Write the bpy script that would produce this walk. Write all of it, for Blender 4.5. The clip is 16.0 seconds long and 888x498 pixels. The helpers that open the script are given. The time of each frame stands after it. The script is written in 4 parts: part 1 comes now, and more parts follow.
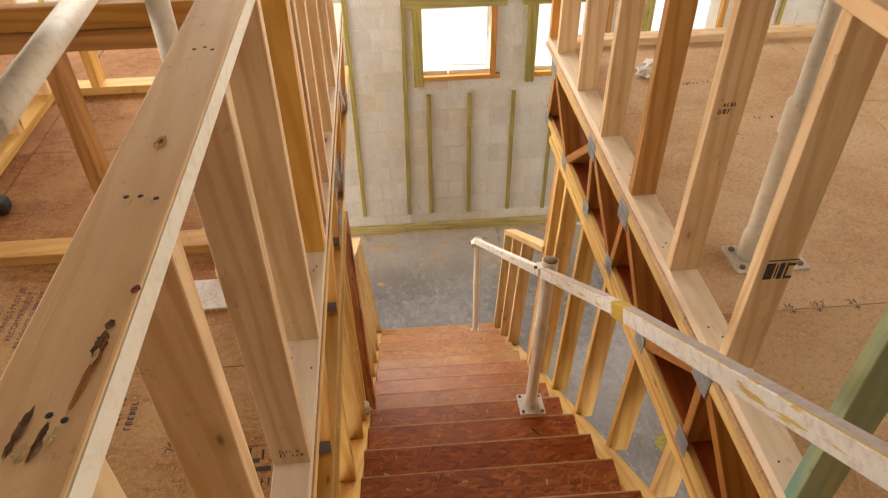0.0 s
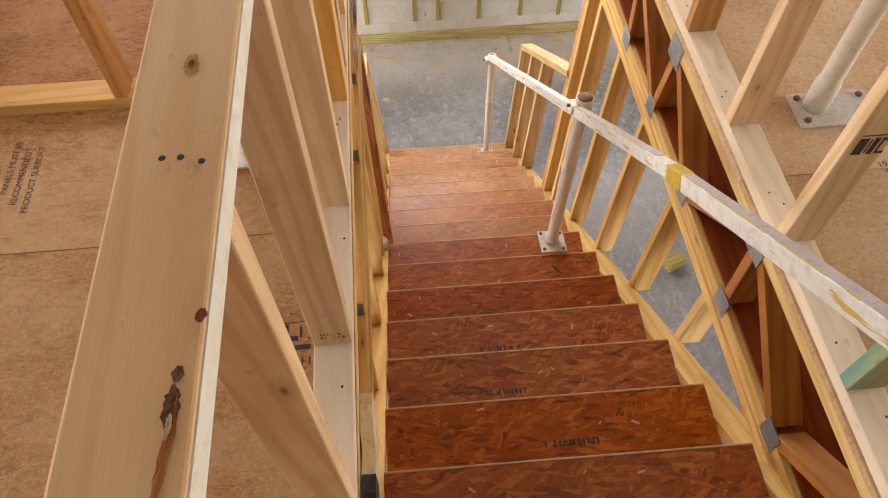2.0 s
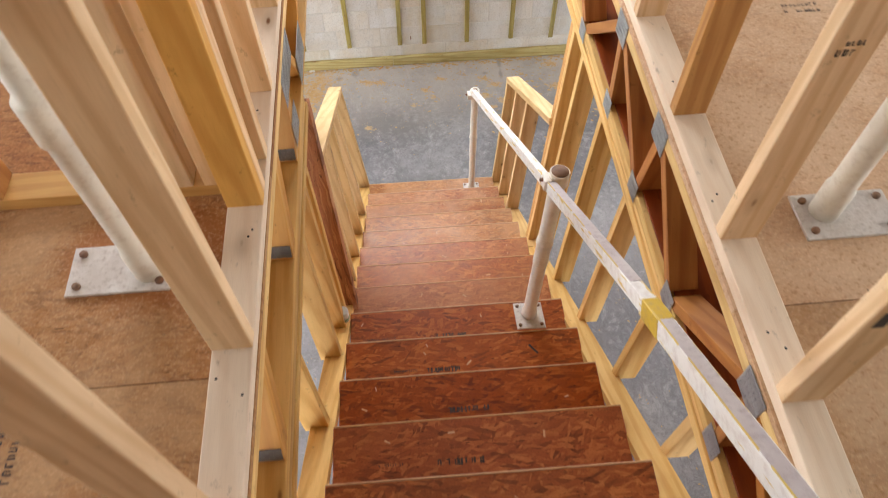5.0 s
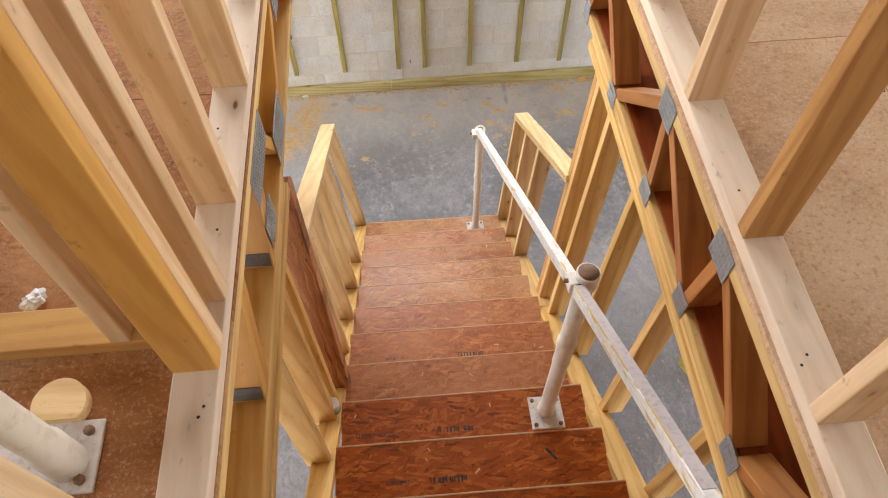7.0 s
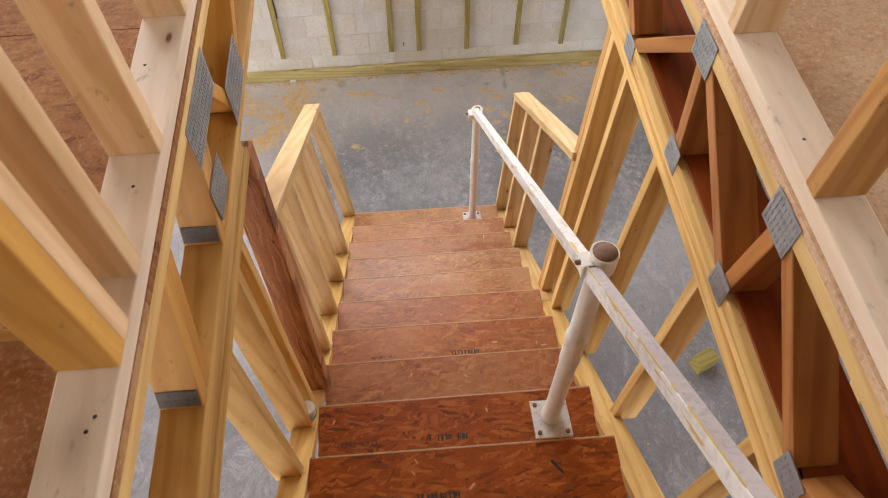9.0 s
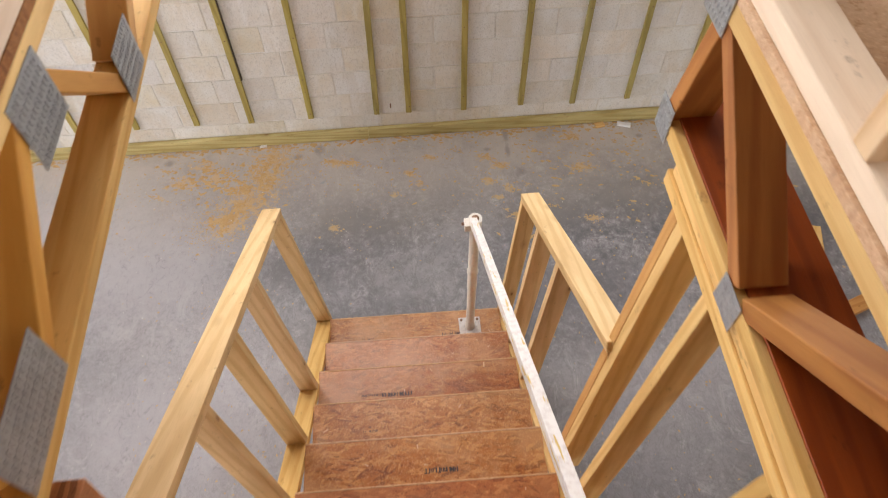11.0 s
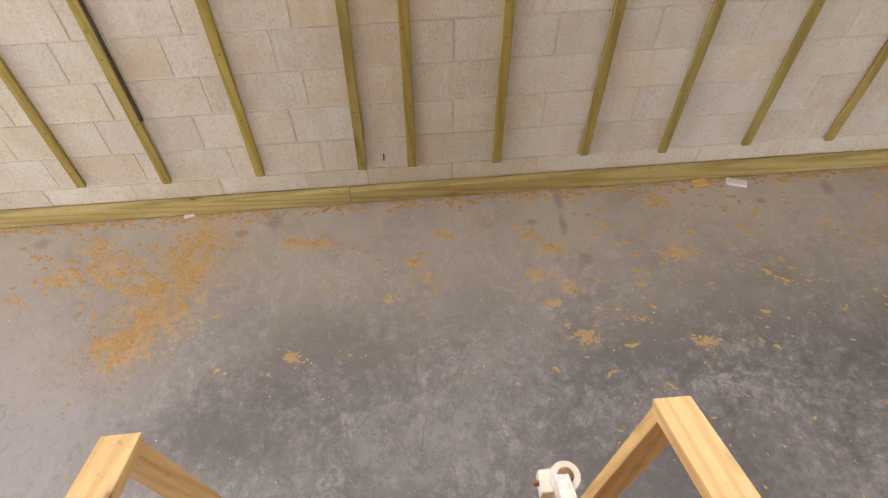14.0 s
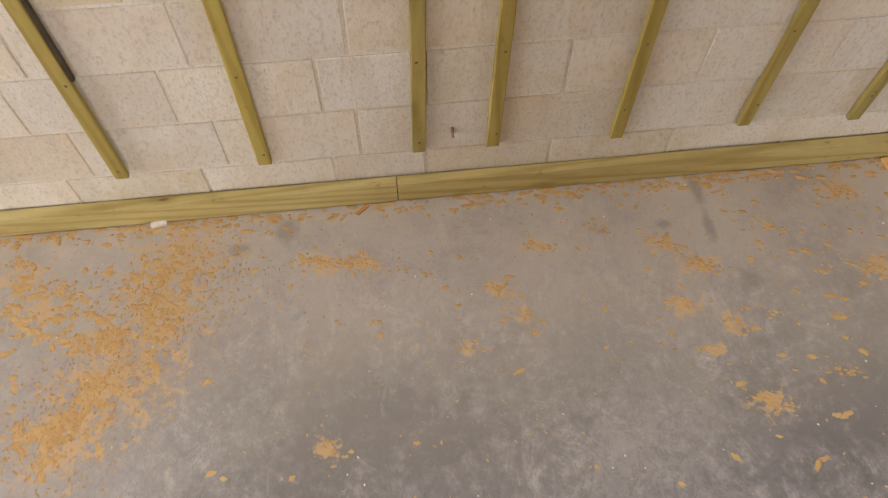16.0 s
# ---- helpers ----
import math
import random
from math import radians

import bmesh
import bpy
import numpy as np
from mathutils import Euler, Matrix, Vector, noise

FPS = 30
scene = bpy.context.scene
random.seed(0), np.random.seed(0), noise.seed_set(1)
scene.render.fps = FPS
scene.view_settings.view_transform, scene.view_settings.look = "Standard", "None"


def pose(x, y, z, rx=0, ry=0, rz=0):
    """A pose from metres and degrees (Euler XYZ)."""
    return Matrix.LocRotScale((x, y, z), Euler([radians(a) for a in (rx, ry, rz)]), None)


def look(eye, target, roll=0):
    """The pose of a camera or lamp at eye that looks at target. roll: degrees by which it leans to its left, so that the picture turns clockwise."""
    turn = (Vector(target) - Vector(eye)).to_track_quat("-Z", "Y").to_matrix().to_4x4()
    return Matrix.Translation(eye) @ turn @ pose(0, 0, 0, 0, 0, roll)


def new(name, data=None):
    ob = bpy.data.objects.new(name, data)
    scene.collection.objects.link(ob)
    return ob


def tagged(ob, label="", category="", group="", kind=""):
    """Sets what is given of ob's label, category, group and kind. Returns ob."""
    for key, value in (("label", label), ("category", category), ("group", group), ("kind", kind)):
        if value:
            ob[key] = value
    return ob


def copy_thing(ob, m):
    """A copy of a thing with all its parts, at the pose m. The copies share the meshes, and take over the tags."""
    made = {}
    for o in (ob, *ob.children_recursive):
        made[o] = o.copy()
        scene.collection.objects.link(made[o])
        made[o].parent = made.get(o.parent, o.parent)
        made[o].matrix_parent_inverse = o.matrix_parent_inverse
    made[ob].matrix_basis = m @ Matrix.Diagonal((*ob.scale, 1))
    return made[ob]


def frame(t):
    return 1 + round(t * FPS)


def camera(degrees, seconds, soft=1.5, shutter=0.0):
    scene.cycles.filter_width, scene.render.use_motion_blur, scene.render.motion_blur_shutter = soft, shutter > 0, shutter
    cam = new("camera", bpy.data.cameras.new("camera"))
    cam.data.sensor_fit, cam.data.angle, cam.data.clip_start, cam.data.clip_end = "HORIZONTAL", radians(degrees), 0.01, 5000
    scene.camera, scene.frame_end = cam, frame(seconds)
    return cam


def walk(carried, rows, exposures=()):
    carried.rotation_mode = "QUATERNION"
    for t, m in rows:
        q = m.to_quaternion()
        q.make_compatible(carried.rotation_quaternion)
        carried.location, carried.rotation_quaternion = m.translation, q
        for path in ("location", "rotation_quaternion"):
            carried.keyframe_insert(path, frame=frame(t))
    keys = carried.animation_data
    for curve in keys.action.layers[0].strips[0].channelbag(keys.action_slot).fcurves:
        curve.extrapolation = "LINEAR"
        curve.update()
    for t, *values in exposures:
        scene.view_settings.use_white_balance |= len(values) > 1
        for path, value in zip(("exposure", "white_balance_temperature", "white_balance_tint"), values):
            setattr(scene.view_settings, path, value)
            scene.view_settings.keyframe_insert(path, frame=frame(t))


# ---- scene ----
cam = camera(65.2, 16.0, 1.1, 0.35)
PATH = [
    (0, (0.208, -4.287, 4.646), (0.332, -2.754, 3.368), -0.8),
    (0.5, (0.177, -4.194, 4.647), (0.293, -2.777, 3.24), -0.8),
    (1, (0.143, -4.111, 4.65), (0.249, -2.829, 3.118), -0.8),
    (1.5, (0.115, -4.066, 4.653), (0.212, -2.915, 3.02), -0.6),
    (2, (0.114, -4.043, 4.647), (0.207, -2.932, 2.987), -0.6),
    (2.5, (0.199, -4.043, 4.645), (0.292, -2.93, 2.986), -0.6),
    (3, (0.329, -4.058, 4.644), (0.423, -2.945, 2.985), -0.5),
    (3.5, (0.359, -4.064, 4.641), (0.442, -2.95, 2.982), -0.6),
    (4, (0.355, -3.979, 4.629), (0.437, -2.865, 2.97), -0.8),
    (4.5, (0.345, -3.824, 4.583), (0.424, -2.711, 2.923), -1.0),
    (5, (0.325, -3.603, 4.551), (0.406, -2.49, 2.891), -1.0),
    (5.2, (0.327, -3.512, 4.543), (0.402, -2.4, 2.883), -1.4),
    (7.3, (0.348, -3.099, 4.367), (0.435, -1.99, 2.706), -0.6),
    (7.5, (0.33, -3.1, 4.328), (0.419, -1.988, 2.668), -0.4),
    (8, (0.332, -3.098, 4.239), (0.419, -1.986, 2.579), -0.5),
    (8.2, (0.342, -3.096, 4.209), (0.429, -1.984, 2.549), -0.5),
    (10.3, (0.459, -2.427, 3.935), (0.548, -1.314, 2.276), -0.8),
    (10.5, (0.478, -2.313, 3.908), (0.566, -1.198, 2.25), -0.8),
    (11, (0.513, -2.004, 3.813), (0.601, -0.886, 2.157), -0.7),
    (11.5, (0.551, -1.711, 3.631), (0.64, -0.597, 1.973), -0.7),
    (12, (0.584, -1.42, 3.483), (0.676, -0.307, 1.824), -0.5),
    (12.5, (0.624, -1.161, 3.322), (0.711, -0.048, 1.662), -0.7),
    (13, (0.62, -0.91, 3.097), (0.709, 0.202, 1.438), -0.5),
    (13.5, (0.582, -0.709, 2.855), (0.672, 0.406, 1.197), -0.4),
    (14, (0.528, -0.502, 2.693), (0.62, 0.611, 1.033), -0.3),
    (14.5, (0.448, -0.318, 2.447), (0.553, 0.79, 0.785), 0.3),
    (15, (0.363, -0.098, 2.192), (0.474, 0.972, 0.506), 1.0),
    (15.5, (0.277, 0.083, 2.008), (0.4, 1.132, 0.309), 1.7),
    (16, (0.224, 0.264, 1.905), (0.364, 1.29, 0.194), 1.2),
]
walk(cam, [(t, look(eye, target, roll)) for t, eye, target, roll in PATH],
     [(0, -0.1, 7300, 13), (1.0, 0.08, 6800, 12), (2.0, 0.22, 6350, 10.5), (3.5, 0.36, 5900, 10), (5.0, 0.28, 5850, 9.5),
      (8.0, 0.10, 5950, 11), (11.0, -0.14, 6150, 14), (12.5, -0.16, 6300, 14), (16.0, -0.08, 6700, 13)])

# ---- world, sun, large lights, exposure ----
world = bpy.data.worlds.new("sky")
scene.world = world
world.use_nodes = True
wn = world.node_tree.nodes
sky = wn.new("ShaderNodeTexSky")
sky.sky_type = "NISHITA"
sky.sun_disc = False
sky.sun_elevation = radians(58)
sky.sun_rotation = radians(200)
wn["Background"].inputs["Strength"].default_value = 0.12
world.node_tree.links.new(sky.outputs[0], wn["Background"].inputs["Color"])

sun = new("sun", bpy.data.lights.new("sun", "SUN"))
sun.data.energy, sun.data.angle, sun.data.color = 5.0, radians(0.5), (1, 0.95, 0.88)
sun.matrix_world = look((-3, -8, 14), (0, 0, 0))


def window_light(x, y, z, tx, ty, tz, w, h, power, colour=(1, 1, 1)):
    """Daylight entering at an opening, seen in the wall or added out of view."""
    lamp = new("window_light", bpy.data.lights.new("window_light", "AREA"))
    lamp.data.shape, lamp.data.size, lamp.data.size_y = "RECTANGLE", w, h
    lamp.data.energy, lamp.data.color = power, colour
    lamp.matrix_world = look((x, y, z), (tx, ty, tz))
    return lamp


COOL, WARM = (1.0, 0.97, 0.93), (1.0, 0.95, 0.87)
window_light(-5.85, -0.6, 1.35, 0, -0.6, 1.2, 3.6, 2.4, 225, COOL)   # wide doorway, lower storey, west
window_light(-0.6, -7.85, 1.4, 0.0, 0, 1.2, 5.6, 2.2, 285, COOL)      # unseen open front, lower storey, south, added to light the stud faces
window_light(6.85, -0.8, 1.35, 0, -0.8, 1.2, 2.6, 2.2, 50, WARM)     # unseen doorway, lower storey, east, added to lift the left wall
window_light(-5.85, -3.2, 4.6, 0, -3.2, 4.4, 3.4, 1.7, 225, WARM)    # upper west opening, unseen and added
window_light(6.85, -3.2, 4.6, 0, -3.2, 4.4, 3.4, 1.7, 235, WARM)     # upper east opening, unseen and added
window_light(-0.7, 1.72, 4.75, 0.2, -1.5, 1.2, 3.7, 1.2, 250, COOL)  # upper north opening, out of view, added to light the stairs
window_light(0.82, 1.74, 2.1, 0.5, -1.5, 1.2, 0.55, 0.55, 14, COOL)  # window_1
window_light(1.85, 1.74, 2.1, 0.9, -1.5, 1.2, 0.55, 0.55, 14, COOL)  # window_2
window_light(2.90, 1.74, 2.1, 1.5, -1.5, 1.2, 0.55, 0.55, 14, COOL)  # window_3


# ---- materials ----
def nodes_of(name):
    m = bpy.data.materials.new(name)
    m.use_nodes = True
    nt = m.node_tree
    return m, nt, nt.nodes["Principled BSDF"]


def link(nt, a, b):
    nt.links.new(a, b)


def coords(nt, scale, use="Object", jitter=True):
    tc = nt.nodes.new("ShaderNodeTexCoord")
    mp = nt.nodes.new("ShaderNodeMapping")
    mp.inputs["Scale"].default_value = scale
    link(nt, tc.outputs[use], mp.inputs["Vector"])
    if jitter:
        oi = nt.nodes.new("ShaderNodeObjectInfo")
        mul = nt.nodes.new("ShaderNodeMath")
        mul.operation = "MULTIPLY"
        mul.inputs[1].default_value = 37.0
        link(nt, oi.outputs["Random"], mul.inputs[0])
        cx = nt.nodes.new("ShaderNodeCombineXYZ")
        for i in range(3):
            link(nt, mul.outputs[0], cx.inputs[i])
        link(nt, cx.outputs[0], mp.inputs["Location"])
    return mp.outputs[0]


def noise_tex(nt, vec, scale, detail=4, rough=0.55, distort=0.0):
    n = nt.nodes.new("ShaderNodeTexNoise")
    n.inputs["Scale"].default_value = scale
    n.inputs["Detail"].default_value = detail
    n.inputs["Roughness"].default_value = rough
    n.inputs["Distortion"].default_value = distort
    link(nt, vec, n.inputs["Vector"])
    return n.outputs["Fac"]


def ramp(nt, fac, stops):
    r = nt.nodes.new("ShaderNodeValToRGB")
    el = r.color_ramp.elements
    while len(el) < len(stops):
        el.new(0.5)
    for e, (p, c) in zip(el, stops):
        e.position = p
        e.color = (c, c, c, 1) if not isinstance(c, tuple) else (*c, 1)
    link(nt, fac, r.inputs["Fac"])
    return r.outputs["Color"]


def mix(nt, fac, a, b, mode="MIX"):
    m = nt.nodes.new("ShaderNodeMix")
    m.data_type, m.blend_type = "RGBA", mode
    for sock, v in ((m.inputs[0], fac), (m.inputs[6], a), (m.inputs[7], b)):
        if isinstance(v, (int, float)):
            sock.default_value = v
        elif isinstance(v, tuple):
            sock.default_value = (*v, 1)
        else:
            link(nt, v, sock)
    return m.outputs[2]


def bump(nt, bsdf, height, strength=0.3, dist=0.002):
    b = nt.nodes.new("ShaderNodeBump")
    b.inputs["Strength"].default_value = strength
    b.inputs["Distance"].default_value = dist
    link(nt, height, b.inputs["Height"])
    link(nt, b.outputs[0], bsdf.inputs["Normal"])


def random_shift(nt, colour, hue=0.01, value=0.25, sat=0.2):
    oi = nt.nodes.new("ShaderNodeObjectInfo")
    hsv = nt.nodes.new("ShaderNodeHueSaturation")
    for key, mid, width, off in (("Hue", 0.5, hue, 1.0), ("Saturation", 1.0, sat, 7.3), ("Value", 1.0, value, 3.7)):
        a = nt.nodes.new("ShaderNodeMath")
        a.operation = "MULTIPLY"
        a.inputs[1].default_value = off * 5.0
        link(nt, oi.outputs["Random"], a.inputs[0])
        f = nt.nodes.new("ShaderNodeMath")
        f.operation = "FRACT"
        link(nt, a.outputs[0], f.inputs[0])
        g = nt.nodes.new("ShaderNodeMapRange")
        g.inputs["To Min"].default_value = mid - width / 2
        g.inputs["To Max"].default_value = mid + width / 2
        link(nt, f.outputs[0], g.inputs["Value"])
        link(nt, g.outputs[0], hsv.inputs[key])
    link(nt, colour, hsv.inputs["Color"])
    return hsv.outputs["Color"]


def lumber_material(name, light, dark, knot=(0.20, 0.09, 0.035), value=0.2, stain=None, rough=0.62, figure=1.0):
    """Sawn softwood, grain along local X: faint growth rings, broad tone changes, small knots and mill marks."""
    m, nt, b = nodes_of(name)
    v = coords(nt, (0.35, 5.0, 5.0))
    wv = nt.nodes.new("ShaderNodeTexWave")
    wv.wave_type, wv.bands_direction = "BANDS", "DIAGONAL"
    wv.inputs["Scale"].default_value = 2.6
    wv.inputs["Distortion"].default_value = 9.0
    wv.inputs["Detail"].default_value = 3.0
    wv.inputs["Detail Scale"].default_value = 0.55
    wv.inputs["Detail Roughness"].default_value = 0.62
    link(nt, v, wv.inputs["Vector"])
    fine = noise_tex(nt, coords(nt, (5, 150, 150)), 3.0, 3, 0.65)
    tone = noise_tex(nt, coords(nt, (1.4, 7.0, 7.0)), 1.6, 4, 0.6)
    c = mix(nt, ramp(nt, wv.outputs["Fac"], [(0.45, 0.0), (0.95, 0.62 * figure)]), light, dark)
    c = mix(nt, ramp(nt, tone, [(0.40, 0.0), (0.72, 0.6)]), c, tuple(0.92 * q for q in dark))
    c = mix(nt, ramp(nt, tone, [(0.26, 0.35), (0.42, 0.0)]), c, tuple(min(0.86, 1.10 * q) for q in light))
    c = mix(nt, ramp(nt, fine, [(0.48, 0.0), (0.78, 0.22 * figure)]), c, tuple(0.6 * q for q in dark))
    vo = nt.nodes.new("ShaderNodeTexVoronoi")
    vo.inputs["Scale"].default_value = 5.2
    link(nt, coords(nt, (0.8, 2.0, 2.0)), vo.inputs["Vector"])
    sc = nt.nodes.new("ShaderNodeSeparateColor")
    link(nt, vo.outputs["Color"], sc.inputs[0])
    some = ramp(nt, sc.outputs[0], [(0.30, 0.0), (0.34, 0.55), (0.9, 1.0)])
    kn = mix(nt, 1.0, ramp(nt, vo.outputs["Distance"], [(0.045, 1.0), (0.085, 0.0)]), some, "MULTIPLY")
    halo = mix(nt, 1.0, ramp(nt, vo.outputs["Distance"], [(0.07, 0.6), (0.24, 0.0)]), some, "MULTIPLY")
    c = mix(nt, halo, c, tuple(0.70 * q for q in dark))
    c = mix(nt, kn, c, knot)
    scuff = noise_tex(nt, coords(nt, (9, 14, 14)), 2.2, 5, 0.7)
    c = mix(nt, ramp(nt, scuff, [(0.62, 0.0), (0.72, 0.55)]), c, tuple(0.4 * q for q in dark))
    if stain:
        big = noise_tex(nt, coords(nt, (0.5, 2.0, 2.0)), 2.5, 3)
        c = mix(nt, ramp(nt, big, [(0.45, 0.0), (0.58, 0.8)]), c, stain)
    c = random_shift(nt, c, 0.006, value, 0.1)
    link(nt, c, b.inputs["Base Color"])
    b.inputs["Roughness"].default_value = rough
    b.inputs["Specular IOR Level"].default_value = 0.3
    bump(nt, b, fine, 0.22, 0.0015)
    return m


def strand_material(name, base, lightc, darkc, rough=0.6, dust=None, aspect=(13.0, 62.0), angles=(1.45, 0.75, -0.75, 2.7, -1.15, 0.5, -0.4, 0.1), dusty=0.0, contrast=1.0, bare=None):
    """Oriented strand board: thin flat strands lying over one another at many angles."""
    m, nt, b = nodes_of(name)
    tc = nt.nodes.new("ShaderNodeTexCoord")
    oi = nt.nodes.new("ShaderNodeObjectInfo")
    mu = nt.nodes.new("ShaderNodeMath")
    mu.operation = "MULTIPLY"
    mu.inputs[1].default_value = 11.0
    link(nt, oi.outputs["Random"], mu.inputs[0])
    cb = nt.nodes.new("ShaderNodeCombineXYZ")
    link(nt, mu.outputs[0], cb.inputs[0])
    link(nt, mu.outputs[0], cb.inputs[1])
    warp = nt.nodes.new("ShaderNodeTexNoise")
    warp.inputs["Scale"].default_value = 9.0
    warp.inputs["Detail"].default_value = 3.0
    link(nt, tc.outputs["Object"], warp.inputs["Vector"])
    wsc = nt.nodes.new("ShaderNodeVectorMath")
    wsc.operation = "SCALE"
    wsc.inputs["Scale"].default_value = 0.028
    link(nt, warp.outputs["Color"], wsc.inputs[0])
    wad = nt.nodes.new("ShaderNodeVectorMath")
    wad.operation = "ADD"
    link(nt, tc.outputs["Object"], wad.inputs[0])
    link(nt, wsc.outputs[0], wad.inputs[1])
    c, height = None, None
    for k, ang in enumerate(angles):
        mp0 = nt.nodes.new("ShaderNodeMapping")
        mp0.inputs["Rotation"].default_value = (0, 0, ang)
        link(nt, cb.outputs[0], mp0.inputs["Location"])
        link(nt, wad.outputs[0], mp0.inputs["Vector"])
        mp = nt.nodes.new("ShaderNodeMapping")
        f = (1.0, 1.25, 0.8)[k % 3]
        mp.inputs["Scale"].default_value = (aspect[0] * f, aspect[1] * f, 1.0)
        link(nt, mp0.outputs[0], mp.inputs["Vector"])
        vo = nt.nodes.new("ShaderNodeTexVoronoi")
        vo.voronoi_dimensions = "2D"
        vo.inputs["Scale"].default_value = 1.0
        link(nt, mp.outputs[0], vo.inputs["Vector"])
        sep = nt.nodes.new("ShaderNodeSeparateColor")
        link(nt, vo.outputs["Color"], sep.inputs[0])
        sc = ramp(nt, sep.outputs[0], [(0.0, darkc), (0.22, base), (0.6, tuple(1.12 * q for q in base)), (1.0, lightc)])
        if c is None:
            c, height = sc, sep.outputs[2]
        else:
            c = mix(nt, ramp(nt, sep.outputs[1], [(0.58, 0.0), (0.60, 0.85 * contrast)]), c, sc)
    fine = noise_tex(nt, coords(nt, (60, 60, 60)), 4.0, 4, 0.75)
    c = mix(nt, ramp(nt, fine, [(0.48, 0.0), (0.7, 0.5)]), c, tuple(0.6 * q for q in darkc))
    pit = noise_tex(nt, coords(nt, (30, 110, 30)), 1.2, 2, 0.5)
    c = mix(nt, ramp(nt, pit, [(0.68, 0.0), (0.72, 0.8)]), c, tuple(0.3 * q for q in darkc))
    big = noise_tex(nt, coords(nt, (1.2, 1.2, 1.2)), 2.0, 4)
    c = mix(nt, ramp(nt, big, [(0.5, 0.0), (0.75, 0.35)]), c, tuple(0.55 * q for q in base))
    if dust:
        grit = noise_tex(nt, coords(nt, (1, 1, 1)), 48, 5, 0.7)
        c = mix(nt, ramp(nt, grit, [(0.52, 0.0), (0.66, 0.45 - 0.35 * dusty)]), c, tuple(0.7 * q for q in darkc))
        dn = noise_tex(nt, coords(nt, (1, 1, 1)), 2.4, 8, 0.7)
        cover = ramp(nt, dn, [(0.44 - 0.1 * dusty, 0.03 + 0.3 * dusty), (0.60, 0.6 + 0.3 * dusty)])
        if bare:                          # swept ground: no dust about one place
            mp = nt.nodes.new("ShaderNodeMapping")
            mp.inputs["Location"].default_value = (-bare[0] / bare[2], -bare[1] / bare[3], 0)
            mp.inputs["Scale"].default_value = (1 / bare[2], 1 / bare[3], 0)
            geo = nt.nodes.new("ShaderNodeNewGeometry")
            link(nt, geo.outputs["Position"], mp.inputs["Vector"])
            ln = nt.nodes.new("ShaderNodeVectorMath")
            ln.operation = "LENGTH"
            link(nt, mp.outputs[0], ln.inputs[0])
            ad = nt.nodes.new("ShaderNodeMath")
            ad.operation = "ADD"
            link(nt, ln.outputs["Value"], ad.inputs[0])
            link(nt, dn, ad.inputs[1])
            half = nt.nodes.new("ShaderNodeMath")
            half.operation = "MULTIPLY"
            half.inputs[1].default_value = 0.5
            link(nt, ad.outputs[0], half.inputs[0])
            gone = ramp(nt, half.outputs[0], [(0.6, 0.0), (0.75, 1.0)])
            cover = mix(nt, 1.0, cover, gone, "MULTIPLY")
            c = mix(nt, ramp(nt, half.outputs[0], [(0.55, 0.75), (0.72, 0.0)]), c, (0.30, 0.105, 0.026))
        c = mix(nt, cover, c, dust)
        spk = noise_tex(nt, coords(nt, (1, 1, 1)), 140, 3, 0.7)
        c = mix(nt, ramp(nt, spk, [(0.52, 0.0), (0.7, 0.55)]), c, tuple(min(0.8, 1.25 * q) for q in dust))
    if dusty:
        chips = noise_tex(nt, coords(nt, (1, 1, 1)), 85, 4, 0.65)
        c = mix(nt, ramp(nt, chips, [(0.56, 0.0), (0.64, 0.6)]), c, (0.36, 0.20, 0.085))
        c = mix(nt, ramp(nt, chips, [(0.34, 0.5), (0.42, 0.0)]), c, (0.68, 0.52, 0.33))
    c = random_shift(nt, c, 0.008, 0.16, 0.12)
    link(nt, c, b.inputs["Base Color"])
    b.inputs["Roughness"].default_value = rough
    b.inputs["Specular IOR Level"].default_value = 0.35
    bump(nt, b, fine, 0.3, 0.0012)
    return m


def mottled_material(name, a, c2, dark, scale=3.0, rough=0.8, grain=60.0, bump_amount=0.3, metal=0.0, value=0.1, jitter=True):
    m, nt, b = nodes_of(name)
    n1 = noise_tex(nt, coords(nt, (1, 1, 1), "Object", jitter), scale, 6, 0.6)
    n2 = noise_tex(nt, coords(nt, (1, 1, 1), "Object", jitter), grain, 3, 0.7)
    c = mix(nt, ramp(nt, n1, [(0.35, 0.0), (0.65, 1.0)]), a, c2)
    c = mix(nt, ramp(nt, n2, [(0.5, 0.0), (0.78, 0.7)]), c, dark)
    c = random_shift(nt, c, 0.012, value, 0.2)
    link(nt, c, b.inputs["Base Color"])
    b.inputs["Roughness"].default_value = rough
    b.inputs["Metallic"].default_value = metal
    bump(nt, b, n2, bump_amount, 0.003)
    return m


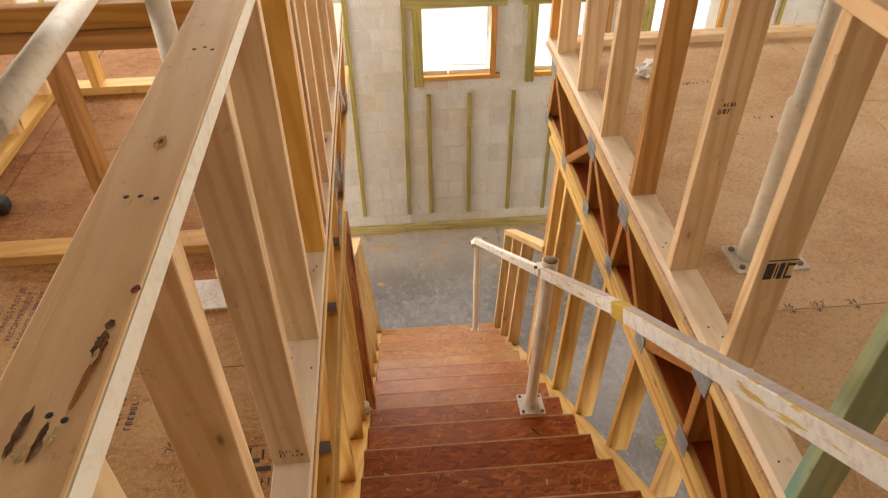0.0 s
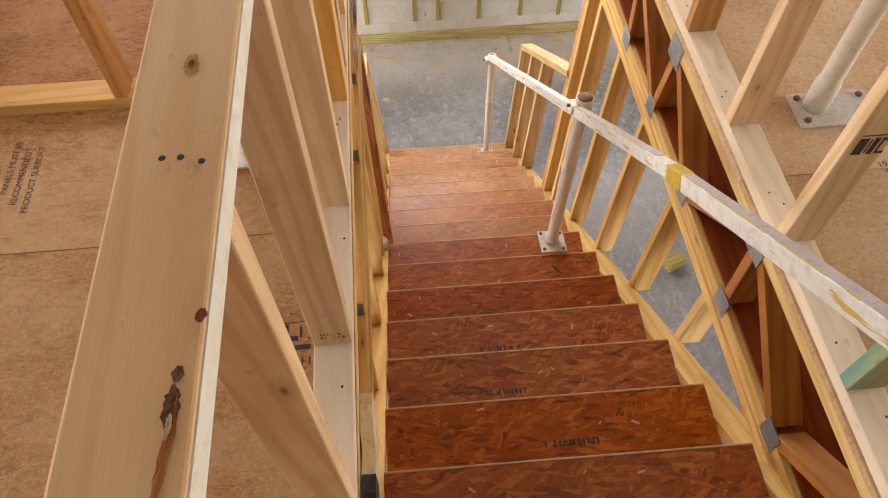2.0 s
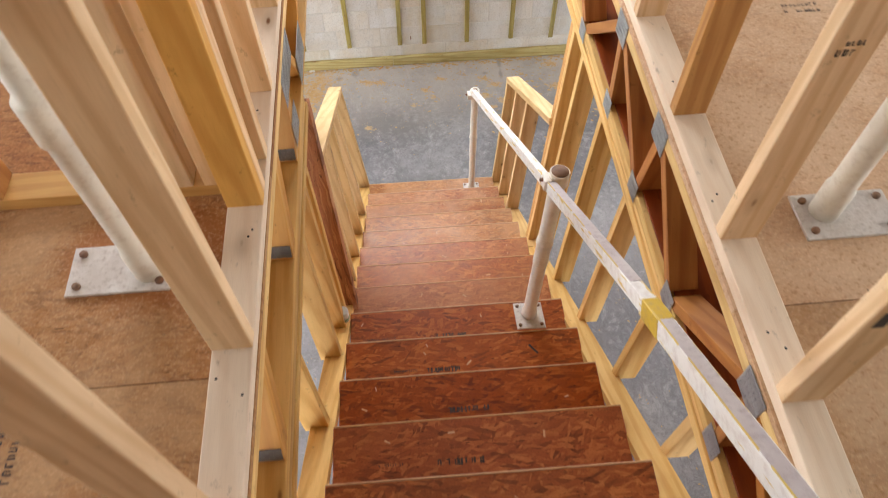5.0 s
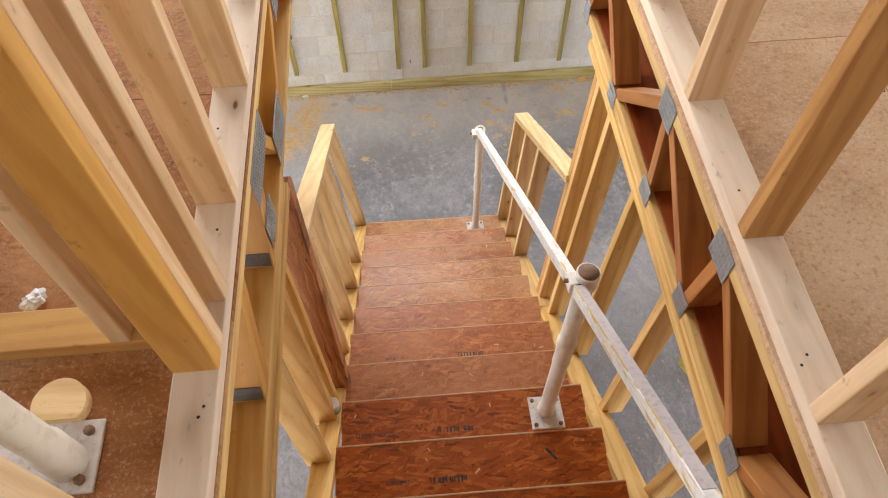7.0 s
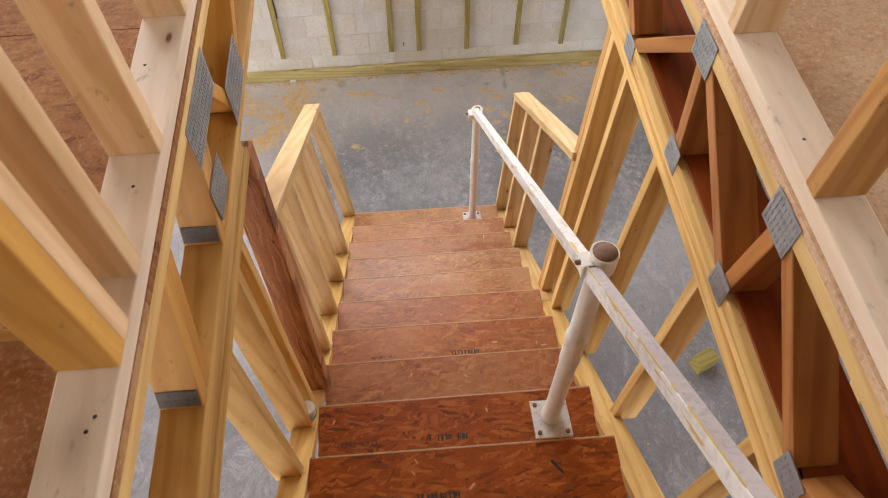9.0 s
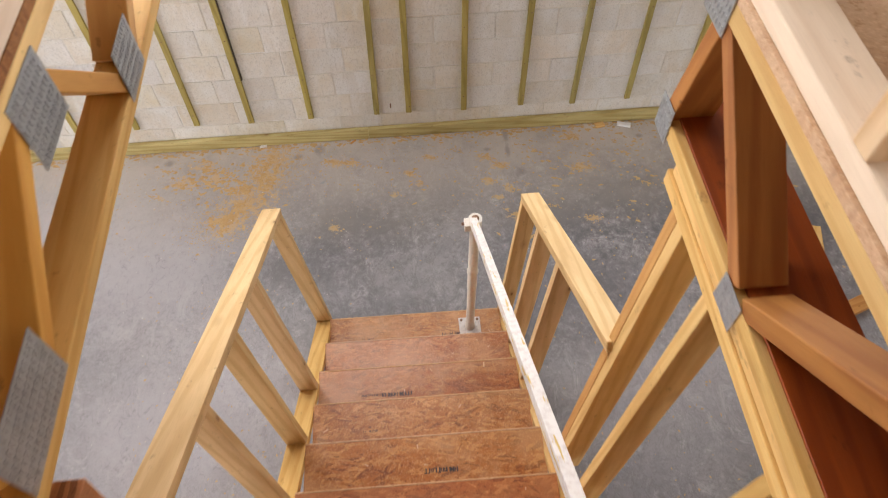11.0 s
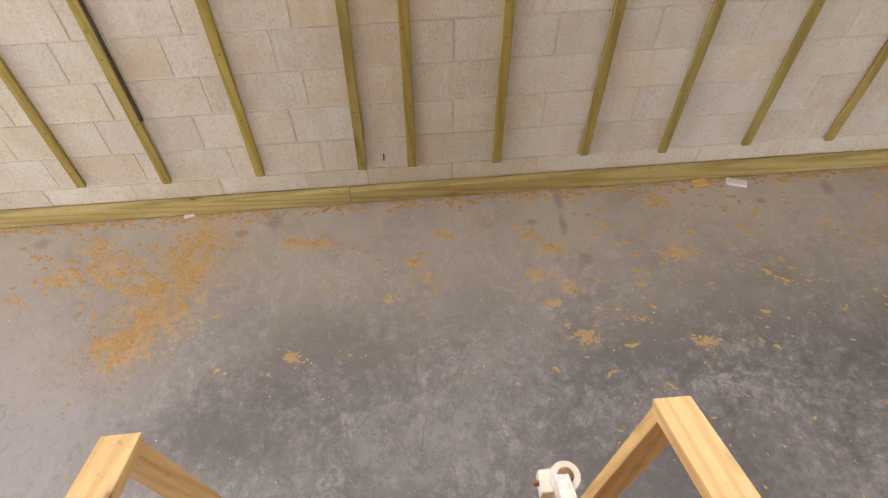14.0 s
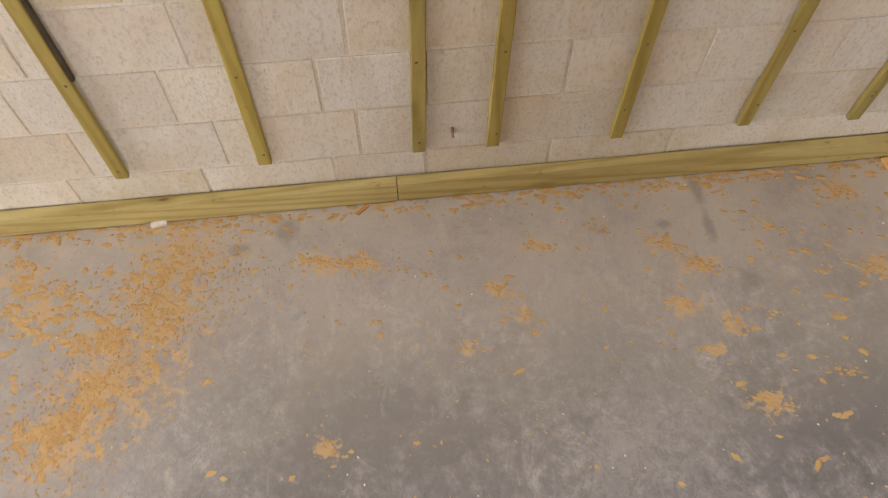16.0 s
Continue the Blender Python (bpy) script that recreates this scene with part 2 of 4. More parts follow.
def concrete_material():
    """Trowelled slab: grey with broad dark damp stains and pale scuffs, plus painted light and shade."""
    m, nt, b = nodes_of("slab_concrete")
    p = coords(nt, (1, 1, 1), "Object", False)
    n1 = noise_tex(nt, p, 0.85, 5, 0.6, 0.5)
    n2 = noise_tex(nt, p, 3.2, 8, 0.7, 0.3)
    n3 = noise_tex(nt, p, 22, 6, 0.75)
    n4 = noise_tex(nt, p, 160, 2, 0.6)
    n5 = noise_tex(nt, p, 60, 8, 0.8)
    c = mix(nt, ramp(nt, n1, [(0.38, 0.0), (0.62, 1.0)]), (0.215, 0.206, 0.22), (0.30, 0.289, 0.294))
    c = mix(nt, ramp(nt, n2, [(0.45, 0.0), (0.66, 0.6)]), c, (0.175, 0.172, 0.18))
    c = mix(nt, ramp(nt, n3, [(0.52, 0.0), (0.7, 0.36)]), c, (0.48, 0.47, 0.46))
    c = mix(nt, ramp(nt, n5, [(0.51, 0.0), (0.63, 0.6)]), c, (0.14, 0.134, 0.132))
    c = mix(nt, ramp(nt, n4, [(0.55, 0.0), (0.75, 0.55)]), c, (0.17, 0.16, 0.15))
    vein = noise_tex(nt, coords(nt, (1.3, 0.8, 1), "Object", False), 5.5, 9, 0.72, 0.9)
    c = mix(nt, ramp(nt, vein, [(0.475, 0.0), (0.5, 0.6), (0.525, 0.0)]), c, (0.14, 0.135, 0.135))
    c = mix(nt, ramp(nt, vein, [(0.57, 0.0), (0.60, 0.4), (0.63, 0.0)]), c, (0.47, 0.455, 0.45))
    nm = nt.nodes.new("ShaderNodeMath")
    nm.operation = "MULTIPLY_ADD"
    nm.inputs[1].default_value = 0.5
    link(nt, n3, nm.inputs[0])
    half = nt.nodes.new("ShaderNodeMath")
    half.operation = "MULTIPLY"
    half.inputs[1].default_value = 0.5
    link(nt, noise_tex(nt, p, 5.0, 9, 0.75, 0.8), half.inputs[0])
    link(nt, half.outputs[0], nm.inputs[2])
    nmix = nm.outputs[0]
    geo = nt.nodes.new("ShaderNodeNewGeometry")

    def patch(c, cx0, cy0, rx, ry, amount, colour, rag, edge, soft):
        """A ragged patch of colour lying about one place of the floor."""
        mp = nt.nodes.new("ShaderNodeMapping")
        mp.inputs["Location"].default_value = (-cx0 / rx, -cy0 / ry, 0)
        mp.inputs["Scale"].default_value = (1 / rx, 1 / ry, 0)
        link(nt, geo.outputs["Position"], mp.inputs["Vector"])
        ln = nt.nodes.new("ShaderNodeVectorMath")
        ln.operation = "LENGTH"
        link(nt, mp.outputs[0], ln.inputs[0])
        ad = nt.nodes.new("ShaderNodeMath")
        ad.operation = "MULTIPLY_ADD"
        ad.inputs[1].default_value, ad.inputs[2].default_value = rag, -rag * 0.48
        link(nt, edge, ad.inputs[0])
        sm = nt.nodes.new("ShaderNodeMath")
        sm.operation = "ADD"
        link(nt, ln.outputs["Value"], sm.inputs[0])
        link(nt, ad.outputs[0], sm.inputs[1])
        return mix(nt, ramp(nt, sm.outputs[0], [(soft, amount), (1.0, 0.0)]), c, colour)

    # paler slab to the west: daylight from that side put into the colour
    for cx0, cy0, rr, amount in ((-1.15, 0.55, 1.0, 0.75), (-0.9, -0.5, 1.2, 0.7), (-1.9, 0.9, 1.2, 0.75), (1.9, -0.4, 1.2, 0.35)):
        c = patch(c, cx0, cy0, rr, rr * 0.7, amount, (0.40, 0.385, 0.395), 1.6, nmix, 0.25)
    # damp stains, and towards the east the shade of deck and stairs painted in
    for cx0, cy0, rr, amount in ((0.1, 0.85, 0.72, 0.85), (2.05, 0.95, 0.95, 0.9), (-0.25, 0.5, 0.55, 0.7), (2.9, 0.6, 1.3, 0.85), (1.5, 0.15, 1.0, 0.75), (1.5, 0.75, 0.6, 0.8), (0.75, 0.98, 0.5, 0.5),
                                 (0.3, -0.05, 0.7, 0.6)):
        c = patch(c, cx0, cy0, rr, rr * 0.55, amount, (0.108, 0.104, 0.108), 3.2, nmix, 0.25)
    scuff = noise_tex(nt, coords(nt, (1.6, 1, 1), "Object", False), 11.0, 7, 0.8, 1.5)
    c = mix(nt, ramp(nt, scuff, [(0.56, 0.0), (0.70, 0.3)]), c, (0.45, 0.435, 0.425))
    c = mix(nt, ramp(nt, scuff, [(0.32, 0.5), (0.46, 0.0)]), c, (0.15, 0.145, 0.15))
    # sawdust film and trodden dirt along the foot of the block wall, daylight there painted in too
    sx = nt.nodes.new("ShaderNodeSeparateXYZ")
    link(nt, geo.outputs["Position"], sx.inputs[0])
    mr = nt.nodes.new("ShaderNodeMapRange")
    mr.inputs["From Min"].default_value, mr.inputs["From Max"].default_value = 0.6, 1.75
    link(nt, sx.outputs["Y"], mr.inputs["Value"])
    lit_film = nt.nodes.new("ShaderNodeMath")
    lit_film.operation = "MULTIPLY"
    link(nt, mr.outputs[0], lit_film.inputs[0])
    link(nt, ramp(nt, n2, [(0.3, 0.45), (0.6, 1.0)]), lit_film.inputs[1])
    c = mix(nt, lit_film.outputs[0], c, (0.53, 0.48, 0.42))
    # drips, oil spots and a smear of blue chalk
    for cx0, cy0, rx, ry in ((1.262, 1.55, 0.022, 0.07), (1.258, 1.40, 0.018, 0.06), (1.32, 1.19, 0.035, 0.05), (-0.268, 1.473, 0.035, 0.025), (-0.12, 1.53, 0.04, 0.05), (1.107, 1.422, 0.025, 0.018),
                             (0.906, 1.417, 0.022, 0.016), (1.24, 1.02, 0.02, 0.014), (2.25, 1.45, 0.03, 0.02), (2.6, 1.5, 0.03, 0.05), (-1.2, 1.5, 0.04, 0.03)):
        c = patch(c, cx0, cy0, rx * 1.3, ry * 1.3, 0.5, (0.17, 0.155, 0.14), 1.2, n3, 0.35)
    c = patch(c, -0.087, 1.22, 0.035, 0.022, 0.5, (0.20, 0.27, 0.31), 2.4, n3, 0.2)
    crumb = noise_tex(nt, p, 30, 6, 0.62, 0.6)
    # fine sawdust trodden into the slab
    for cx0, cy0, rx, ry in ((-0.44, 1.48, 0.13, 0.16), (-0.50, 1.27, 0.13, 0.16), (-0.60, 1.08, 0.15, 0.14), (-0.72, 0.92, 0.13, 0.11), (-1.08, 1.30, 0.10, 0.06), (-0.95, 1.45, 0.09, 0.05), (-0.85, 1.33, 0.08, 0.05),
                             (-0.01, 1.395, 0.055, 0.035), (0.10, 1.375, 0.075, 0.035), (0.53, 1.24, 0.03, 0.045), (0.59, 1.15, 0.025, 0.03), (0.414, 1.06, 0.025, 0.022), (0.68, 1.38, 0.055, 0.03), (1.09, 1.35, 0.06, 0.03),
                             (1.18, 1.26, 0.06, 0.035), (1.09, 1.12, 0.04, 0.04), (1.22, 1.05, 0.03, 0.04), (1.25, 0.80, 0.06, 0.04), (0.0, 0.807, 0.04, 0.03), (1.75, 1.49, 0.07, 0.05), (1.77, 1.19, 0.08, 0.04), (1.14, 0.97, 0.03, 0.025),
                             (1.75, 0.73, 0.06, 0.03)):
        c = patch(c, cx0, cy0, rx * 1.1, ry * 1.1, 0.8, (0.53, 0.365, 0.185), 5.5, crumb, 0.45)
    link(nt, c, b.inputs["Base Color"])
    link(nt, ramp(nt, n2, [(0.35, 0.45), (0.65, 0.75)]), b.inputs["Roughness"])
    bump(nt, b, n5, 0.35, 0.002)
    return m


PALE = lumber_material("pale_spruce", (0.82, 0.61, 0.375), (0.65, 0.415, 0.205), figure=1.1)
CAP = lumber_material("warm_spruce", (0.86, 0.595, 0.345), (0.74, 0.45, 0.21), value=0.02, figure=0.7)
PINE = lumber_material("yellow_pine", (0.74, 0.50, 0.19), (0.58, 0.325, 0.09))
KNEE = lumber_material("dull_pine", (0.74, 0.53, 0.265), (0.57, 0.36, 0.145))
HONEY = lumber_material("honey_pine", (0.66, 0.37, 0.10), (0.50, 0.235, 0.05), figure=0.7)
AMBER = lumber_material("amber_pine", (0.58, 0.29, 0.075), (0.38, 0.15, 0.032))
# holds the shade on the truss webs; also a brown strip and a gouge
WEB = lumber_material("russet_shade_pine", (0.46, 0.20, 0.05), (0.30, 0.105, 0.024))
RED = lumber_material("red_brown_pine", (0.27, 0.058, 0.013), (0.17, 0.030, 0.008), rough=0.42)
PLATE = lumber_material("whitened_spruce", (0.80, 0.655, 0.50), (0.70, 0.52, 0.36), value=0.1, figure=0.7)
TREATED_PALE = lumber_material("pale_treated_pine", (0.54, 0.46, 0.205), (0.36, 0.27, 0.085), value=0.14)
TREATED = lumber_material("treated_pine", (0.41, 0.335, 0.105), (0.27, 0.205, 0.05), value=0.3)
TEAL = lumber_material("green_treated_pine", (0.42, 0.42, 0.20), (0.30, 0.31, 0.13), stain=(0.14, 0.34, 0.30))
LSL = strand_material("strand_lumber", (0.42, 0.155, 0.042), (0.62, 0.30, 0.095), (0.12, 0.034, 0.010), aspect=(5.0, 120.0), angles=(0.02, 0.06, -0.05, 0.1))
TREAD = strand_material("tread_board", (0.285, 0.068, 0.0125), (0.50, 0.165, 0.036), (0.12, 0.025, 0.006), 0.36, aspect=(16.0, 78.0), contrast=0.95)
# lower treads grow paler: dust and wear, plus grazing sheen put into the colour
TREAD_DUSTY_SHEEN = strand_material("dusty_sheen_tread_board", (0.33, 0.115, 0.032), (0.56, 0.28, 0.10), (0.15, 0.042, 0.012), 0.33, (0.49, 0.285, 0.145), aspect=(16.0, 78.0), contrast=0.95)
TREAD_WORN_SHEEN = strand_material("worn_sheen_tread_board", (0.32, 0.092, 0.020), (0.55, 0.225, 0.062), (0.145, 0.034, 0.009), 0.35, (0.38, 0.155, 0.055), aspect=(16.0, 78.0), contrast=0.95)
TREAD_EDGE = mottled_material("tread_edge", (0.62, 0.40, 0.22), (0.5, 0.3, 0.15), (0.3, 0.16, 0.08), 20, 0.8)
DECK = strand_material("deck_board", (0.36, 0.165, 0.056), (0.47, 0.25, 0.10), (0.20, 0.075, 0.024), 0.7, (0.50, 0.315, 0.17), (16.0, 110.0), contrast=0.9, bare=(-0.30, -2.62, 0.26, 0.20))
DECK_PALE = strand_material("dusty_deck_board", (0.40, 0.205, 0.085), (0.50, 0.285, 0.13), (0.25, 0.105, 0.04), 0.7, (0.60, 0.43, 0.275), (16.0, 110.0), contrast=0.9, dusty=1.0)
DECK_RED = strand_material("stained_deck_board", (0.26, 0.105, 0.034), (0.36, 0.165, 0.06), (0.14, 0.05, 0.016), 0.85, (0.40, 0.205, 0.085), (16.0, 110.0))
def block_material(name, value, sat, hue):
    """Rough split-faced concrete: sandy and grey blocks, pits, vertical washes of pale lime."""
    m, nt, b = nodes_of(name)
    n1 = noise_tex(nt, coords(nt, (1, 1, 1)), 3.4, 7, 0.65, 0.4)
    wash = noise_tex(nt, coords(nt, (5.0, 5.0, 1.1)), 2.2, 6, 0.7)
    grain = noise_tex(nt, coords(nt, (1, 1, 0.6)), 110, 5, 0.75)
    pits = noise_tex(nt, coords(nt, (1, 1, 1)), 38, 4, 0.6)
    c = mix(nt, ramp(nt, n1, [(0.36, 0.0), (0.64, 1.0)]), (0.69, 0.675, 0.625), (0.64, 0.58, 0.475))
    c = mix(nt, ramp(nt, wash, [(0.52, 0.0), (0.70, 0.65)]), c, (0.76, 0.75, 0.72))
    c = mix(nt, ramp(nt, wash, [(0.28, 0.4), (0.42, 0.0)]), c, (0.50, 0.48, 0.44))
    c = mix(nt, ramp(nt, grain, [(0.50, 0.0), (0.68, 0.6)]), c, (0.38, 0.35, 0.30))
    c = mix(nt, ramp(nt, pits, [(0.66, 0.0), (0.74, 0.5)]), c, (0.36, 0.33, 0.29))
    c = random_shift(nt, c, hue, value, sat)
    link(nt, c, b.inputs["Base Color"])
    b.inputs["Roughness"].default_value = 0.92
    add = nt.nodes.new("ShaderNodeMath")
    add.operation = "ADD"
    link(nt, grain, add.inputs[0])
    link(nt, pits, add.inputs[1])
    bump(nt, b, add.outputs[0], 0.55, 0.004)
    return m


BLOCK = block_material("concrete_block", 0.12, 0.7, 0.015)
MORTAR = block_material("mortar", 0.02, 0.1, 0.0)
SLAB = concrete_material()
STEEL = mottled_material("galvanised_steel", (0.45, 0.47, 0.48), (0.36, 0.37, 0.38), (0.22, 0.22, 0.22), 9, 0.45, 60, 0.4, 0.75)
DULL = mottled_material("dull_zinc", (0.20, 0.19, 0.17), (0.15, 0.14, 0.12), (0.08, 0.07, 0.06), 14, 0.7, 70, 0.5, 0.3)
WHITE = mottled_material("chipped_white_paint", (0.80, 0.77, 0.69), (0.76, 0.71, 0.61), (0.56, 0.49, 0.39), 6, 0.55, 38, 0.35)
DIRTY = mottled_material("spattered_paint", (0.66, 0.62, 0.58), (0.55, 0.50, 0.46), (0.30, 0.24, 0.19), 16, 0.6, 75, 0.8)


def rail_paint():
    m, nt, b = nodes_of("rail_paint")
    n1 = noise_tex(nt, coords(nt, (3, 30, 30)), 2.0, 5, 0.6)
    n2 = noise_tex(nt, coords(nt, (1, 1, 1)), 45, 4, 0.7)
    c = mix(nt, ramp(nt, n2, [(0.45, 0.0), (0.75, 0.8)]), (0.72, 0.69, 0.65), (0.48, 0.40, 0.36))
    c = mix(nt, ramp(nt, n1, [(0.59, 0.0), (0.62, 0.9)]), c, (0.55, 0.37, 0.05))
    link(nt, c, b.inputs["Base Color"])
    b.inputs["Roughness"].default_value = 0.55
    bump(nt, b, n2, 0.5, 0.002)
    return m


RAIL = rail_paint()
YELLOW = mottled_material("yellow_tape", (0.56, 0.39, 0.05), (0.48, 0.34, 0.07), (0.32, 0.24, 0.12), 10, 0.5)
RUST = mottled_material("rusty_iron", (0.25, 0.14, 0.08), (0.18, 0.1, 0.06), (0.08, 0.05, 0.04), 20, 0.8)
INK = mottled_material("black_ink", (0.03, 0.025, 0.025), (0.06, 0.045, 0.04), (0.10, 0.07, 0.05), 30, 0.8)
SAWDUST = mottled_material("sawdust", (0.57, 0.405, 0.215), (0.49, 0.325, 0.155), (0.38, 0.235, 0.11), 12, 0.95, 90, 0.5)
SAND = mottled_material("pale_sand", (0.82, 0.81, 0.78), (0.78, 0.76, 0.72), (0.66, 0.64, 0.6), 0.5, 0.95, 8)
PLAIN = mottled_material("shell_plaster", (0.33, 0.305, 0.27), (0.29, 0.265, 0.23), (0.21, 0.19, 0.165), 1.5, 0.9, 30)
CREAM = mottled_material("lit_edge_cream", (0.86, 0.83, 0.74), (0.82, 0.77, 0.66), (0.66, 0.56, 0.42), 9, 0.6, 50, 0.3)
BLACK = mottled_material("felt_and_hollow_black", (0.015, 0.015, 0.016), (0.03, 0.03, 0.03), (0.05, 0.05, 0.05), 12, 0.7)
FOAM = mottled_material("raw_pale_wood", (0.70, 0.55, 0.32), (0.62, 0.46, 0.24), (0.3, 0.18, 0.08), 14, 0.9, 60, 0.9)
PAPER = mottled_material("white_paper", (0.78, 0.77, 0.75), (0.7, 0.69, 0.67), (0.5, 0.48, 0.46), 14, 0.7)


# ---- building blocks ----
def mesh_of(name, bm, *mats):
    me = bpy.data.meshes.new(name)
    bm.normal_update()
    bm.to_mesh(me)
    bm.free()
    for m in mats:
        me.materials.append(m)
    return me


def part(name, bm, material, parent, label=""):
    """One mesh object under a thing or a part, built in world metres about the parent's own place."""
    ob = new(name, mesh_of(name, bm, material) if isinstance(bm, bmesh.types.BMesh) else bm)
    ob.parent = parent
    if label:
        ob["label"] = label
    return ob


def thing(name, label, category, group="", kind="", at=(0, 0, 0)):
    ob = new(name)
    ob.empty_display_size = 0.1
    ob.location = at
    return tagged(ob, label, category, group, kind)


def box_bm(sx, sy, sz, bevel=0.0, centre=(0, 0, 0)):
    bm = bmesh.new()
    bmesh.ops.create_cube(bm, size=1)
    for v in bm.verts:
        v.co = Vector((v.co.x * sx + centre[0], v.co.y * sy + centre[1], v.co.z * sz + centre[2]))
    if bevel:
        bmesh.ops.bevel(bm, geom=bm.edges[:], offset=bevel, segments=2, profile=0.5, affect="EDGES")
    return bm


LUMBER = {}


def lumber_mesh(length, w, h, mat):
    """A board along local X with eased edges, shared between equal ones."""
    key = (round(length, 3), round(w, 3), round(h, 3), mat.name)
    if key not in LUMBER:
        LUMBER[key] = mesh_of("board", box_bm(length, w, h, min(0.003, h * 0.2)), mat)
    return LUMBER[key]


def board(name, parent, a, b, w, h, mat, side=(0, 1, 0), label=""):
    """A sawn board from a to b; w across along side, h the other way."""
    a, b = Vector(a), Vector(b)
    x = (b - a).normalized()
    s = Vector(side)
    y = (s - x * s.dot(x)).normalized()
    z = x.cross(y)
    ob = new(name, lumber_mesh((b - a).length, w, h, mat))
    m = Matrix((x, y, z)).transposed().to_4x4()
    m.translation = (a + b) / 2
    if parent:
        ob.parent = parent
        m = Matrix.Translation(-parent.location) @ m
    ob.matrix_basis = m
    if label:
        ob["label"] = label
    return ob


def slab_part(name, parent, x0, x1, y0, y1, z0, z1, mat, bevel=0.0, label=""):
    """A block between limits, its origin at its middle."""
    ob = new(name, mesh_of(name, box_bm(x1 - x0, y1 - y0, z1 - z0, bevel), mat))
    loc = Vector(((x0 + x1) / 2, (y0 + y1) / 2, (z0 + z1) / 2))
    if parent:
        ob.parent = parent
        loc -= parent.location
    ob.location = loc
    if label:
        ob["label"] = label
    return ob


def lathe_bm(profile, seg=20):
    """Rings (radius, z) joined into a turned solid."""
    bm = bmesh.new()
    rings = []
    for r, z in profile:
        rings.append([bm.verts.new((r * math.cos(2 * math.pi * i / seg), r * math.sin(2 * math.pi * i / seg), z)) for i in range(seg)])
    for p, q in zip(rings, rings[1:]):
        for i in range(seg):
            bm.faces.new((p[i], p[(i + 1) % seg], q[(i + 1) % seg], q[i])).smooth = True
    bm.faces.new(list(reversed(rings[0])))
    bm.faces.new(rings[-1])
    return bm


# ---- plan ----
RISE, RUN, STEPS = 0.1855, 0.25, 17
FLOOR = 3.165                    # top of the upper deck
WALL_Y = 1.65                    # face of the block wall
STAIR_X = (-0.010, 0.994)
S2, S4 = 0.038, 0.089            # a two-by-four

# ---- large structure ----
slab = slab_part("floor", None, -6, 7, -8, WALL_Y + 0.2, -0.15, 0, SLAB)
tagged(slab, "grey trowelled concrete slab with damp stains, dust and painted light and shade", "floor", kind="structure")
ground = slab_part("ground", None, -400, 400, -400, 400, -0.4, -0.2, SAND)
tagged(ground, "pale sandy ground outside in sunlight", "ground", kind="structure")

WINDOWS = [(0.52, 1.127), (1.55, 2.16), (2.59, 3.2)]
W_Z = (1.79, 2.42)


def wall_with_holes(name, axis, at, thick, u0, u1, z0, z1, holes, mat, label):
    """A wall of one mesh with openings through it; axis is the one it faces along."""
    us = sorted({u0, u1, *[h[0] for h in holes], *[h[1] for h in holes]})
    zs = sorted({z0, z1, *[h[2] for h in holes], *[h[3] for h in holes]})
    bm = bmesh.new()
    for ua, ub in zip(us, us[1:]):
        for za, zb in zip(zs, zs[1:]):
            um, zm = (ua + ub) / 2, (za + zb) / 2
            if any(h[0] < um < h[1] and h[2] < zm < h[3] for h in holes):
                continue
            cu = bmesh.ops.create_cube(bm, size=1)["verts"]
            for v in cu:
                u, w, z = um + v.co.x * (ub - ua), at + thick / 2 + v.co.y * thick, zm + v.co.z * (zb - za)
                v.co = Vector((u, w, z)) if axis == "y" else Vector((w, u, z))
    bmesh.ops.remove_doubles(bm, verts=bm.verts, dist=1e-5)
    ob = new(name, mesh_of(name, bm, mat))
    return tagged(ob, label, "wall", kind="structure")


# the uppermost hole is out of view, added to let light onto the stairs
wall_north = wall_with_holes("wall_north", "y", WALL_Y + 0.0032, 0.1928, -6, 7, -0.15, 6.0,
                             [(a, b, *W_Z) for a, b in WINDOWS] + [(-2.6, 1.2, 4.1, 5.4)], MORTAR, "unpainted concrete block wall with treated furring strips")
# outer walls and ceiling are unseen, added to enclose and bounce the light
wall_with_holes("wall_west", "x", -6.2, 0.2, -8, WALL_Y + 0.196, -0.15, 6.0,
                [(-2.4, 1.2, 0.15, 2.55), (-4.9, -1.5, 3.75, 5.45)], PLAIN, "unseen plain wall, added with wide openings for daylight")
wall_with_holes("wall_east", "x", 7.0, 0.2, -8, WALL_Y + 0.196, -0.15, 6.0,
                [(-2.1, 0.5, 0.25, 2.45), (-4.9, -1.5, 3.75, 5.45)], PLAIN, "unseen plain wall, added with openings for daylight")
wall_with_holes("wall_south", "y", -8.2, 0.2, -6.2, 7.2, -0.15, 6.0,
                [(-3.4, 2.2, 0.3, 2.5)], PLAIN, "unseen plain wall added behind the landing, open below for daylight")
ceiling = slab_part("ceiling", None, -6.2, 7.2, -8.2, WALL_Y + 0.2, 6.0, 6.15, PLAIN)
tagged(ceiling, "unseen plain ceiling added above the stairwell to bounce light", "ceiling", kind="structure")

# ---- upper deck ----
EDGE_L, EDGE_R, DECK_END, TOP_Y = -0.035, 1.03, -0.88, -4.0
deck = thing("floor_upper", "upper floor deck of strand board sheets strewn with sawdust", "floor", kind="structure")


def deck_sheet(x0, x1, y0, y1, mat):
    slab_part("osb_panel", deck, x0 + 0.0015, x1 - 0.0015, y0 + 0.0015, y1 - 0.0015, FLOOR - 0.019, FLOOR, mat)


